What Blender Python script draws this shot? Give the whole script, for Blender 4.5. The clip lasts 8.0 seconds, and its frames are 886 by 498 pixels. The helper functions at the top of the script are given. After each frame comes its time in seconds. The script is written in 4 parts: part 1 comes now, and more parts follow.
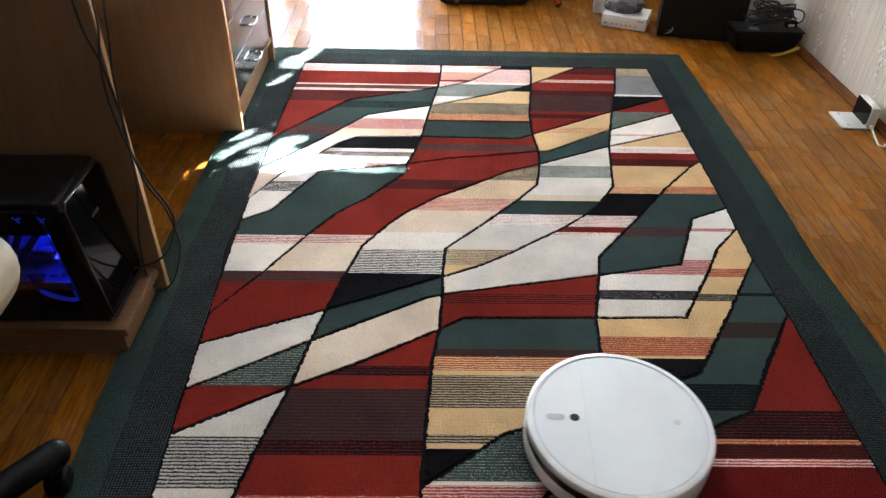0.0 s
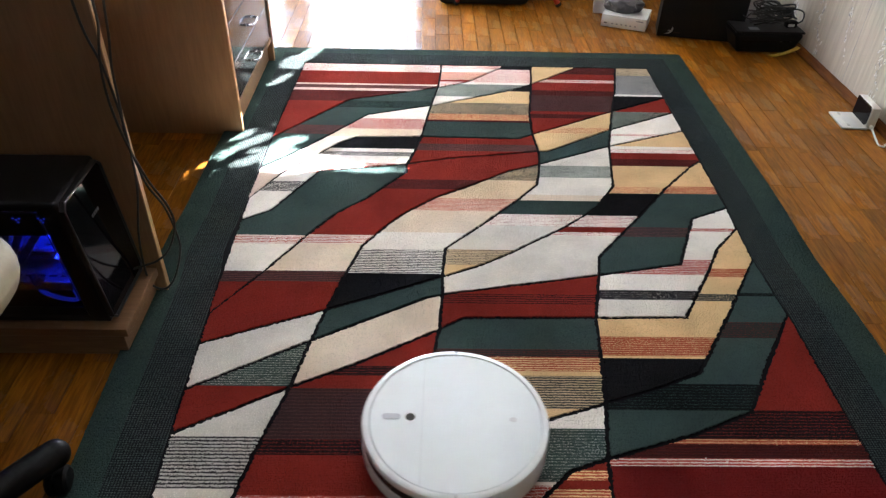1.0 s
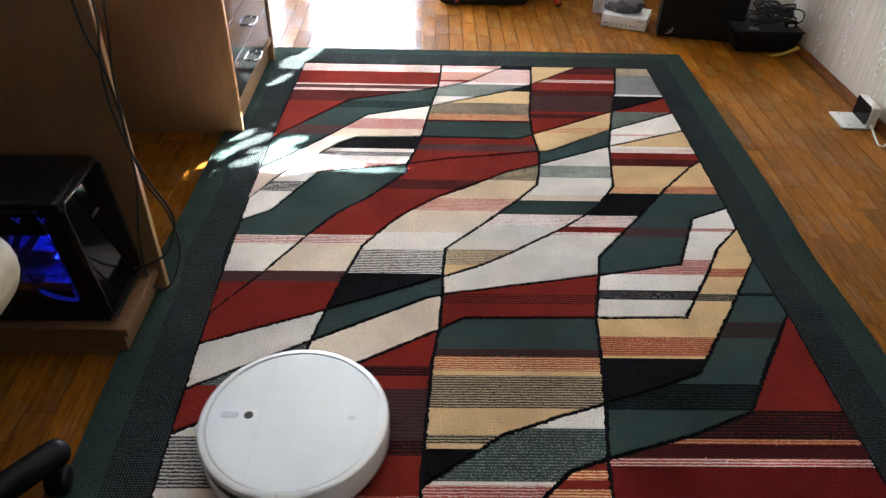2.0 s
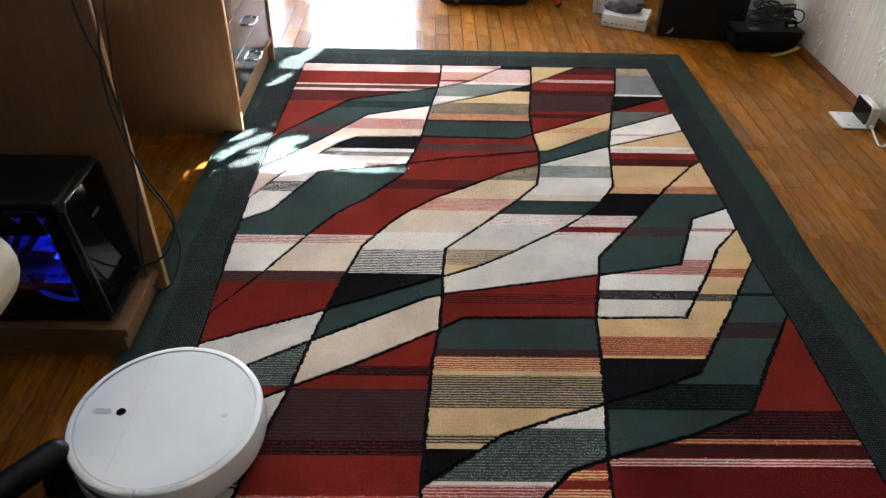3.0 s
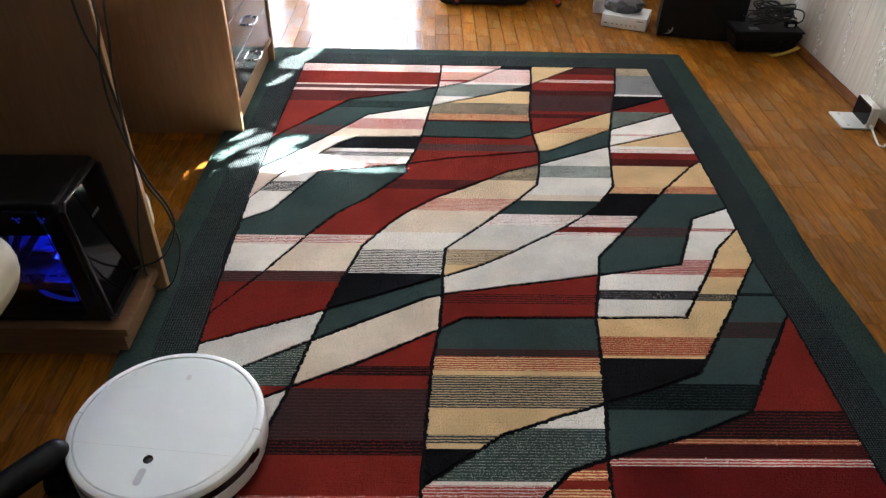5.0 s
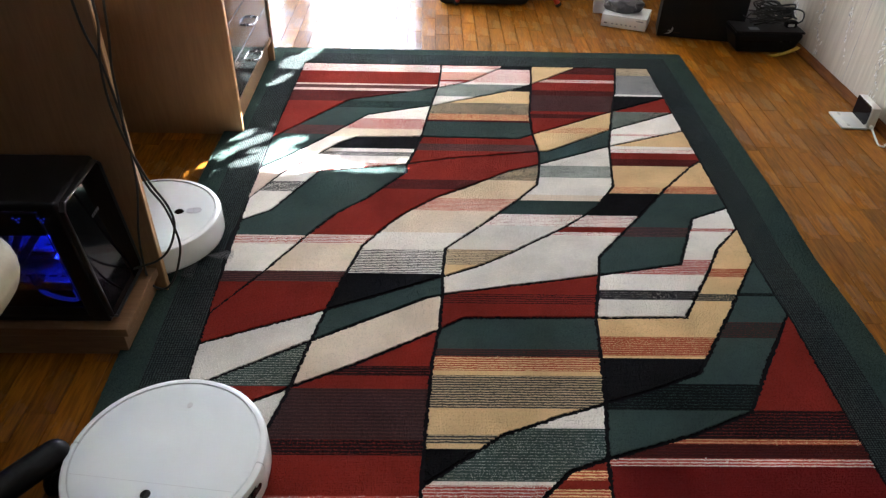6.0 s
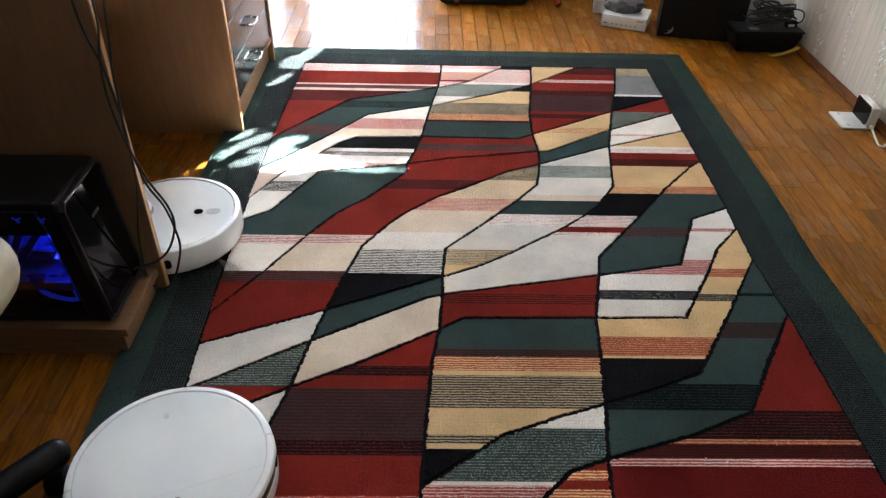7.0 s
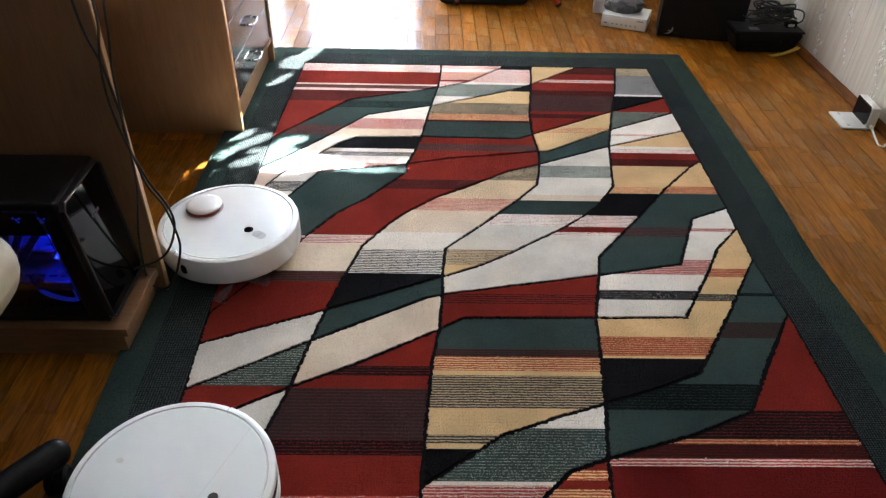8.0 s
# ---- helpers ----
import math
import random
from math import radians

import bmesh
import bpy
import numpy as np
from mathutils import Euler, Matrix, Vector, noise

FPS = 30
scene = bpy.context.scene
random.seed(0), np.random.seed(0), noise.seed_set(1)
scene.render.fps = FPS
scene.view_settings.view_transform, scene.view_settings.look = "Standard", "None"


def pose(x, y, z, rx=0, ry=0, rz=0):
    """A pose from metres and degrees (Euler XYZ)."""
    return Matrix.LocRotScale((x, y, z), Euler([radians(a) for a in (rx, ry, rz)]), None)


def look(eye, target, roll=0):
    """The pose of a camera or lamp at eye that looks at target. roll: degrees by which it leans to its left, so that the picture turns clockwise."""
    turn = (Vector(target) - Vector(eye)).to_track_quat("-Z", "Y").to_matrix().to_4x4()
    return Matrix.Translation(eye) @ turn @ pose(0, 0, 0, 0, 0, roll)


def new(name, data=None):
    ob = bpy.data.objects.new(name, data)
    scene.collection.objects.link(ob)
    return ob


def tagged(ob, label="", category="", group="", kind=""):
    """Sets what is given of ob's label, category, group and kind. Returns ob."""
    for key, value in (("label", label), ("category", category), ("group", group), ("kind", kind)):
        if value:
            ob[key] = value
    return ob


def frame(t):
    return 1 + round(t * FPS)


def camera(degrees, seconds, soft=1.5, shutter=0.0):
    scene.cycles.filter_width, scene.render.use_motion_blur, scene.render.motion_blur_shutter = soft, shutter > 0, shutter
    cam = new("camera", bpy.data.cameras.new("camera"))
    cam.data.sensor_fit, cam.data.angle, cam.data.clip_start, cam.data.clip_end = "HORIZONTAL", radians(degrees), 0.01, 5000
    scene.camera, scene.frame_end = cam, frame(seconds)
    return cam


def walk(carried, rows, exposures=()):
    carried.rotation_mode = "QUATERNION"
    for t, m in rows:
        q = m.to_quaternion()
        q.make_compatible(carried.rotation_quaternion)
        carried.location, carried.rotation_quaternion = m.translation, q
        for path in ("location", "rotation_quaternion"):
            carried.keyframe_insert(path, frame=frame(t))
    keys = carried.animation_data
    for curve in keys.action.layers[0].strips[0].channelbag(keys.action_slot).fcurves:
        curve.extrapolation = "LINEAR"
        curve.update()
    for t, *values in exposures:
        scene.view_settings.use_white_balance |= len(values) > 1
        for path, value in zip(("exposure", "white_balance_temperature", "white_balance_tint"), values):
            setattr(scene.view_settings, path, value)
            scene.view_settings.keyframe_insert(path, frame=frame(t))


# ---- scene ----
EYE = (0.0, 0.0, 1.133)
cam = camera(63.46, 8.0, soft=1.3, shutter=0.5)
view = look(EYE, (0.02207624, 0.79321476, 1.133 - 0.60854168), 1.664)
walk(cam, [(0.0, view), (8.0, view)], exposures=[(0.0, 5.70, 6150, 10), (0.5, 5.66, 6150, 10), (1.5, 5.53, 6150, 10), (3.0, 5.44, 6150, 10), (8.0, 5.44, 6150, 10)])

# ---- light ----
SUN_TURN = math.atan2(0.56, 1.0)      # the sun stands beyond the window wall, over to +x
SUN_HIGH = radians(36)
world = bpy.data.worlds.new("daylight")
scene.world = world
world.use_nodes = True
wn = world.node_tree.nodes
sky = wn.new("ShaderNodeTexSky")
sky.sky_type, sky.sun_disc = "NISHITA", False
sky.sun_elevation, sky.sun_rotation = SUN_HIGH, SUN_TURN
wn["Background"].inputs["Strength"].default_value = 0.06
world.node_tree.links.new(sky.outputs["Color"], wn["Background"].inputs["Color"])

sun = new("sun", bpy.data.lights.new("sun", "SUN"))
sun.data.energy, sun.data.angle, sun.data.color = 5.0, radians(0.3), (1.0, 0.96, 0.90)
toward_sun = Vector((math.sin(SUN_TURN) * math.cos(SUN_HIGH), math.cos(SUN_TURN) * math.cos(SUN_HIGH), math.sin(SUN_HIGH)))
sun.matrix_world = look(toward_sun * 20, (0, 0, 0))


def sky_lamp(x, y, z, wide, high, energy, turn):
    """Sky light that enters by an opening of the wall."""
    lamp = new("sky_light", bpy.data.lights.new("sky_light", "AREA"))
    lamp.data.shape, lamp.data.size, lamp.data.size_y = "RECTANGLE", wide, high
    lamp.data.energy, lamp.data.color = energy, (0.97, 0.95, 0.94)
    lamp.matrix_world = pose(x, y, z, -90, 0, turn)
    return lamp


# ---- materials ----
def nodes_of(name, rough=0.6, metal=0.0, spec=0.5):
    m = bpy.data.materials.new(name)
    m.use_nodes = True
    n, l = m.node_tree.nodes, m.node_tree.links
    b = n["Principled BSDF"]
    b.inputs["Roughness"].default_value, b.inputs["Metallic"].default_value = rough, metal
    b.inputs["Specular IOR Level"].default_value = spec
    return m, n, l, b


def grain(n, l, scale, detail=3.0, rough=0.6, stretch=(1, 1, 1)):
    tc, mp, nz = n.new("ShaderNodeTexCoord"), n.new("ShaderNodeMapping"), n.new("ShaderNodeTexNoise")
    mp.inputs["Scale"].default_value = stretch
    nz.inputs["Scale"].default_value, nz.inputs["Detail"].default_value, nz.inputs["Roughness"].default_value = scale, detail, rough
    l.new(tc.outputs["Object"], mp.inputs["Vector"])
    l.new(mp.outputs["Vector"], nz.inputs["Vector"])
    return nz.outputs["Fac"]


def blend(n, l, fac, a, b):
    mx = n.new("ShaderNodeMix")
    mx.data_type = "RGBA"
    for sock, v in ((mx.inputs[0], fac), (mx.inputs[6], a), (mx.inputs[7], b)):
        if isinstance(v, (float, int)):
            sock.default_value = v
        elif isinstance(v, tuple):
            sock.default_value = (*v, 1)
        else:
            l.new(v, sock)
    return mx.outputs[2]


def ramp(n, l, fac, lo, hi):
    r = n.new("ShaderNodeMapRange")
    r.inputs["From Min"].default_value, r.inputs["From Max"].default_value = lo, hi
    l.new(fac, r.inputs["Value"])
    return r.outputs["Result"]


def bump(n, l, b, height, strength, dist=0.002):
    bp = n.new("ShaderNodeBump")
    bp.inputs["Strength"].default_value, bp.inputs["Distance"].default_value = strength, dist
    l.new(height, bp.inputs["Height"])
    l.new(bp.outputs["Normal"], b.inputs["Normal"])


def plain(name, colour, rough=0.5, metal=0.0, spread=0.12, scale=30.0, bumpy=0.0, spec=0.5, coat=0.0):
    """A surface with faint mottling and uneven gloss."""
    m, n, l, b = nodes_of(name, rough, metal, spec)
    g = grain(n, l, scale)
    low = tuple(c * (1 - spread) for c in colour)
    high = tuple(min(1, c * (1 + spread)) for c in colour)
    l.new(blend(n, l, ramp(n, l, g, 0.3, 0.7), low, high), b.inputs["Base Color"])
    r = n.new("ShaderNodeMapRange")
    r.inputs["To Min"].default_value, r.inputs["To Max"].default_value = max(0.02, rough - 0.06), min(1, rough + 0.08)
    l.new(grain(n, l, scale * 0.2, 2.0), r.inputs["Value"])
    l.new(r.outputs["Result"], b.inputs["Roughness"])
    if bumpy:
        bump(n, l, b, g, bumpy)
    b.inputs["Coat Weight"].default_value = coat
    return m


def yarn(name, one, two=None, share=0.5, period=0.0066, solid=0.09, dots=0.0):
    """Short wool pile: one colour, rows of two colours across the width, or rows of dots."""
    m, n, l, b = nodes_of(name, 1.0, 0.0, 0.0)
    speck = grain(n, l, 250.0, 2.0, 0.6)
    geo = n.new("ShaderNodeNewGeometry")
    chance = n.new("ShaderNodeMapRange")
    chance.inputs["To Min"].default_value, chance.inputs["To Max"].default_value = 0.29, 0.71
    l.new(geo.outputs["Random Per Island"], chance.inputs["Value"])
    half = n.new("ShaderNodeMix")
    half.inputs[0].default_value = 0.74
    l.new(speck, half.inputs[2])
    l.new(chance.outputs["Result"], half.inputs[3])
    tuft = half.outputs[0]
    wear = grain(n, l, 7.0, 4.0)
    row = None
    if two is None:
        two = tuple(c * (1 - 2.9 * solid) for c in one)
        mixed = blend(n, l, ramp(n, l, tuft, 0.32, 0.62), two, one)
    else:
        tc, sp, wob = n.new("ShaderNodeTexCoord"), n.new("ShaderNodeSeparateXYZ"), n.new("ShaderNodeTexNoise")
        wob.inputs["Scale"].default_value, wob.inputs["Detail"].default_value = 60.0, 2.0
        l.new(tc.outputs["Object"], sp.inputs[0])
        l.new(tc.outputs["Object"], wob.inputs["Vector"])
        shift = n.new("ShaderNodeMath")
        shift.operation = "MULTIPLY_ADD"
        shift.inputs[1].default_value = 0.004
        l.new(wob.outputs["Fac"], shift.inputs[0])
        l.new(sp.outputs["Y"], shift.inputs[2])
        wave = n.new("ShaderNodeMath")
        wave.operation = "MULTIPLY"
        wave.inputs[1].default_value = 2 * math.pi / period
        l.new(shift.outputs[0], wave.inputs[0])
        sine = n.new("ShaderNodeMath")
        sine.operation = "SINE"
        l.new(wave.outputs[0], sine.inputs[0])
        both = n.new("ShaderNodeMath")
        both.operation = "MULTIPLY_ADD"
        both.inputs[1].default_value = 7.0
        l.new(tuft, both.inputs[0])
        l.new(sine.outputs[0], both.inputs[2])
        total = both.outputs[0]
        if dots:
            stitch = n.new("ShaderNodeMath")
            stitch.operation = "MULTIPLY"
            stitch.inputs[1].default_value = 2 * math.pi / dots
            l.new(sp.outputs["X"], stitch.inputs[0])
            beat = n.new("ShaderNodeMath")
            beat.operation = "SINE"
            l.new(stitch.outputs[0], beat.inputs[0])
            added = n.new("ShaderNodeMath")
            added.operation = "ADD"
            l.new(total, added.inputs[0])
            l.new(beat.outputs[0], added.inputs[1])
            total = added.outputs[0]
        cut = 3.22 + (0.5 - share) * 2.6
        row = ramp(n, l, total, cut - 0.5, cut + 0.5)
        mixed = blend(n, l, row, one, two)
    worn = n.new("ShaderNodeHueSaturation")
    v = n.new("ShaderNodeMapRange")
    v.inputs["From Min"].default_value, v.inputs["From Max"].default_value = 0.3, 0.7
    v.inputs["To Min"].default_value, v.inputs["To Max"].default_value = 0.84, 1.12
    l.new(wear, v.inputs["Value"])
    l.new(v.outputs["Result"], worn.inputs["Value"])
    l.new(mixed, worn.inputs["Color"])
    l.new(worn.outputs["Color"], b.inputs["Base Color"])
    b.inputs["Sheen Weight"].default_value, b.inputs["Sheen Roughness"].default_value = 0.05, 0.4
    bump(n, l, b, grain(n, l, 600.0, 1.0), 0.35, 0.0012)
    return m


RED, WHITE, CREAM = (0.216, 0.024, 0.0175), (0.83, 0.78, 0.72), (0.74, 0.52, 0.28)
GREEN, BLACK, MAROON = (0.047, 0.074, 0.070), (0.010, 0.010, 0.012), (0.10, 0.016, 0.014)
ROSE, GREY = (0.42, 0.10, 0.08), (0.17, 0.19, 0.18)
WOOL = {
    "red": yarn("red_pile", RED), "white": yarn("white_pile", WHITE), "sand": yarn("sand_pile", CREAM),
    "sand2": yarn("pale_sand_pile", (0.74, 0.58, 0.40)), "linen": yarn("linen_pile", (0.76, 0.62, 0.54)),
    "linen2": yarn("cream_pile", (0.76, 0.64, 0.51)), "green": yarn("green_pile", GREEN),
    "black": yarn("black_pile", BLACK), "maroon": yarn("maroon_pile", MAROON, (0.05, 0.012, 0.012), 0.5),
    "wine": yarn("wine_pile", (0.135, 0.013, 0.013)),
    "plum": yarn("plum_pile", (0.14, 0.06, 0.055), (0.05, 0.03, 0.03), 0.5),
    "plum2": yarn("dark_plum_pile", (0.095, 0.042, 0.040), (0.045, 0.024, 0.024), 0.5, 0.0085),
    "plum3": yarn("dusky_pile", (0.10, 0.028, 0.025), (0.032, 0.03, 0.028), 0.5),
    "rose": yarn("rose_pile", WHITE, (0.38, 0.075, 0.06), 0.38), "rose2": yarn("pale_rose_pile", (0.66, 0.52, 0.40), (0.45, 0.12, 0.09), 0.43),
    "amber": yarn("amber_pile", CREAM, (0.36, 0.085, 0.045), 0.48), "pepper": yarn("pepper_pile", (0.55, 0.42, 0.27), (0.05, 0.055, 0.05), 0.5),
    "salt": yarn("salt_pile", WHITE, (0.03, 0.03, 0.035), 0.5), "mist": yarn("mist_pile", (0.40, 0.42, 0.38), (0.05, 0.075, 0.068), 0.52),
    "slate": yarn("slate_pile", (0.5, 0.48, 0.45), (0.022, 0.022, 0.026), 0.58, 0.0078), "slate2": yarn("ash_pile", (0.30, 0.29, 0.28), (0.07, 0.07, 0.08), 0.5),
    "moss": yarn("moss_pile", (0.030, 0.055, 0.048), (0.010, 0.012, 0.013), 0.55, 0.0078), "ember": yarn("ember_pile", (0.17, 0.022, 0.017), (0.018, 0.010, 0.011), 0.55, 0.0078),
}
BORDER_GREEN = yarn("border_green_pile", (0.043, 0.069, 0.062), solid=0.16)
BORDER_DARK = yarn("border_dark_pile", (0.058, 0.076, 0.073), (0.017, 0.020, 0.022), 0.58, 0.0052, dots=0.0056)


def timber(name, dark, light, rough=0.45, along=0, bands=1.0, coat=0.0, by_piece=0.0, scale=6.0):
    """Wood with long grain along axis 0, 1 or 2."""
    m, n, l, b = nodes_of(name, rough, 0.0, 0.4)
    stretch = [9.0, 9.0, 9.0]
    stretch[along] = 0.9 if by_piece else 0.7
    tc, mp = n.new("ShaderNodeTexCoord"), n.new("ShaderNodeMapping")
    mp.inputs["Scale"].default_value = stretch
    l.new(tc.outputs["Object"], mp.inputs["Vector"])
    place = mp.outputs["Vector"]
    info = n.new("ShaderNodeObjectInfo")
    geo = n.new("ShaderNodeNewGeometry")
    chance = n.new("ShaderNodeMath")
    chance.operation = "ADD"
    l.new(info.outputs["Random"], chance.inputs[0])
    l.new(geo.outputs["Random Per Island"], chance.inputs[1])
    fract = n.new("ShaderNodeMath")
    fract.operation = "FRACT"
    l.new(chance.outputs[0], fract.inputs[0])
    if by_piece:
        add = n.new("ShaderNodeVectorMath")
        add.operation = "ADD"
        many = n.new("ShaderNodeVectorMath")
        many.operation = "SCALE"
        many.inputs[0].default_value = (37.0, 91.0, 53.0)
        l.new(fract.outputs[0], many.inputs["Scale"])
        l.new(place, add.inputs[0])
        l.new(many.outputs[0], add.inputs[1])
        place = add.outputs[0]
    fine, broad = n.new("ShaderNodeTexNoise"), n.new("ShaderNodeTexNoise")
    fine.inputs["Scale"].default_value, fine.inputs["Detail"].default_value, fine.inputs["Distortion"].default_value = scale * 3, 5.0, 0.4
    broad.inputs["Scale"].default_value, broad.inputs["Detail"].default_value, broad.inputs["Distortion"].default_value = scale * 0.5, 3.0, 1.2
    l.new(place, fine.inputs["Vector"])
    l.new(place, broad.inputs["Vector"])
    colour = blend(n, l, ramp(n, l, broad.outputs["Fac"], 0.3, 0.7), dark, light)
    shade = blend(n, l, ramp(n, l, fine.outputs["Fac"], 0.38, 0.62), tuple(c * (1 - 0.3 * bands) for c in dark), light)
    colour = blend(n, l, 0.5, colour, shade)
    if by_piece:
        hs, v = n.new("ShaderNodeHueSaturation"), n.new("ShaderNodeMapRange")
        v.inputs["To Min"].default_value, v.inputs["To Max"].default_value = 1 - by_piece, 1 + by_piece
        l.new(fract.outputs[0], v.inputs["Value"])
        l.new(v.outputs["Result"], hs.inputs["Value"])
        l.new(colour, hs.inputs["Color"])
        colour = hs.outputs["Color"]
    l.new(colour, b.inputs["Base Color"])
    b.inputs["Coat Weight"].default_value, b.inputs["Coat Roughness"].default_value = coat, 0.25
    bump(n, l, b, fine.outputs["Fac"], 0.12, 0.001)
    return m


def parquet_wood():
    """Lacquered oak strips: each its own tone, long pores, darker veins, scuffed gloss."""
    m = timber("oak_parquet", (0.172, 0.054, 0.0020), (0.315, 0.117, 0.0060), 0.5, 1, bands=1.3, coat=0.32, by_piece=0.27)
    n, l = m.node_tree.nodes, m.node_tree.links
    b = n["Principled BSDF"]
    b.inputs["Specular IOR Level"].default_value = 0.08
    base = b.inputs["Base Color"].links[0].from_socket
    vein = ramp(n, l, grain(n, l, 3.2, 6.0, 0.7, (16.0, 1.1, 1.0)), 0.56, 0.68)
    l.new(blend(n, l, vein, base, blend(n, l, 0.6, base, (0.055, 0.016, 0.003))), b.inputs["Base Color"])
    scuff = n.new("ShaderNodeMapRange")
    scuff.inputs["From Min"].default_value, scuff.inputs["From Max"].default_value = 0.35, 0.7
    scuff.inputs["To Min"].default_value, scuff.inputs["To Max"].default_value = 0.13, 0.34
    l.new(grain(n, l, 4.5, 5.0, 0.65), scuff.inputs["Value"])
    l.new(scuff.outputs["Result"], b.inputs["Coat Roughness"])
    return m


PARQUET = parquet_wood()
SKIRTING = timber("skirting_wood", (0.105, 0.030, 0.003), (0.19, 0.062, 0.007), 0.6, 1)
SKIRTING.node_tree.nodes["Principled BSDF"].inputs["Specular IOR Level"].default_value = 0.12
BEECH = timber("beech_laminate", (0.205, 0.105, 0.048), (0.245, 0.130, 0.061), 0.42, 2, bands=0.25)
BEECH_X = timber("beech_laminate_flat", (0.19, 0.098, 0.046), (0.25, 0.135, 0.065), 0.42, 0, bands=0.5)
BEECH_EDGE = timber("beech_edging", (0.42, 0.24, 0.11), (0.50, 0.30, 0.15), 0.4, 2, bands=0.4)
DRAWER_FACE = timber("grey_drawer_laminate", (0.050, 0.046, 0.046), (0.08, 0.073, 0.07), 0.10, 2, bands=0.3)
DRAWER_FACE.node_tree.nodes["Principled BSDF"].inputs["Specular IOR Level"].default_value = 0.17
BOTTOM_DARK = plain("joint_dark", (0.03, 0.018, 0.01), 0.9)
CHROME = plain("brushed_chrome", (0.72, 0.72, 0.74), 0.2, 1.0, 0.05)
SHELL = plain("white_gloss_shell", (0.85, 0.88, 0.90), 0.28, 0, 0.02, 8.0, coat=0.25)
LID = plain("white_satin_lid", (0.84, 0.89, 0.92), 0.22, 0, 0.02, 5.0, coat=0.4)
FINE_SEAM = plain("faint_seam", (0.58, 0.60, 0.63), 0.5)
SEAM = plain("grey_seam", (0.33, 0.34, 0.36), 0.6)
BUTTON = plain("pearl_button", (0.50, 0.52, 0.58), 0.3)
LENS = plain("black_lens", (0.006, 0.006, 0.007), 0.08, coat=0.6)
BUMPER_GAP = plain("smoked_slot", (0.012, 0.011, 0.012), 0.25)
RUBBER = plain("black_rubber", (0.02, 0.02, 0.021), 0.75, bumpy=0.2)
RED_RING = plain("red_trim", (0.42, 0.06, 0.03), 0.4)
BRISTLE = plain("grey_bristle", (0.16, 0.16, 0.17), 0.7)
BLACK_CASE = plain("black_painted_steel", (0.008, 0.008, 0.009), 0.36, 0, 0.15, 60, 0.03, 0.28)
BLACK_MATTE = plain("black_matte_plastic", (0.006, 0.006, 0.007), 0.5, 0, 0.2, 120, 0.08, 0.22)
LIP = plain("lighter_black_lip", (0.016, 0.016, 0.018), 0.35, 0, 0.3, 60)
GLOSS_BLACK = plain("black_acrylic", (0.006, 0.005, 0.006), 0.04, 0, 0.1, spec=0.15)
DARK_BOARD = plain("dark_circuit_board", (0.05, 0.05, 0.06), 0.5, 0, 0.4, 60)
CIRCUIT = plain("grey_circuit_board", (0.30, 0.31, 0.34), 0.45, 0.2, 0.35, 60)
CABLE = plain("black_cable", (0.014, 0.014, 0.015), 0.4)
WHITE_CARD = plain("white_card", (0.74, 0.74, 0.73), 0.6, 0, 0.04, 12)
INK = plain("grey_print", (0.16, 0.16, 0.17), 0.7)
GREY_BAG = plain("grey_plastic_bag", (0.15, 0.15, 0.16), 0.35, 0, 0.3, 25, 0.6)
DOCK_GREY = plain("pale_grey_plastic", (0.50, 0.49, 0.47), 0.4)
DOCK_WHITE = plain("white_dock_plastic", (0.74, 0.73, 0.70), 0.35, 0, 0.03)
YELLOW = plain("yellow_tape", (0.62, 0.42, 0.06), 0.5, 0, 0.15, 40)
RED_LEG = plain("red_lacquered_tube", (0.55, 0.06, 0.03), 0.3, 0, 0.08)
CREAM_SHELL = plain("cream_leatherette", (0.38, 0.34, 0.24), 0.6, 0, 0.08, 40, 0.15)
CEILING = plain("ceiling_paint", (0.74, 0.74, 0.73), 0.9, 0, 0.03, 4, 0.05)
# kept darker than likely wall paint, to hold down bounce from the unseen walls
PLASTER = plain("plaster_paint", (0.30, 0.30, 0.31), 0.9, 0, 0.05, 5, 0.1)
FRAME_WHITE = plain("white_window_paint", (0.78, 0.78, 0.77), 0.4, 0, 0.03)
LEAF = plain("leaf_green", (0.06, 0.11, 0.03), 0.55, 0, 0.35, 6)
BARK = plain("bark", (0.09, 0.07, 0.05), 0.9, 0, 0.3, 20, 0.5)
SOIL = plain("yard_ground", (0.13, 0.14, 0.08), 0.95, 0, 0.35, 1.5, 0.3)


def glowing(name, colour, strength):
    m, n, l, b = nodes_of(name, 0.4)
    b.inputs["Base Color"].default_value = (*[c * 0.2 for c in colour], 1)
    b.inputs["Emission Color"].default_value, b.inputs["Emission Strength"].default_value = (*colour, 1), strength
    return m


BLUE_LED = glowing("blue_led", (0.015, 0.03, 1.0), 0.5)
BLUE_FAINT = glowing("blue_glow_dim", (0.02, 0.04, 0.8), 0.007)


def glass_of(name, tint=(1, 1, 1), rough=0.0):
    m, n, l, b = nodes_of(name, rough)
    b.inputs["Base Color"].default_value = (*tint, 1)
    b.inputs["Transmission Weight"].default_value = 1.0
    b.inputs["IOR"].default_value = 1.45
    return m


PANE = glass_of("window_glass")
SMOKED = glass_of("smoked_glass", (0.45, 0.45, 0.5))


def wallpaper():
    """Pale vinyl paper with upright streaks and raised flower sprigs."""
    m, n, l, b = nodes_of("embossed_wallpaper", 0.62)
    streak = grain(n, l, 5.0, 5.0, 0.65, (9.0, 14.0, 0.8))
    paper = blend(n, l, ramp(n, l, streak, 0.3, 0.7), (0.46, 0.41, 0.335), (0.63, 0.57, 0.475))
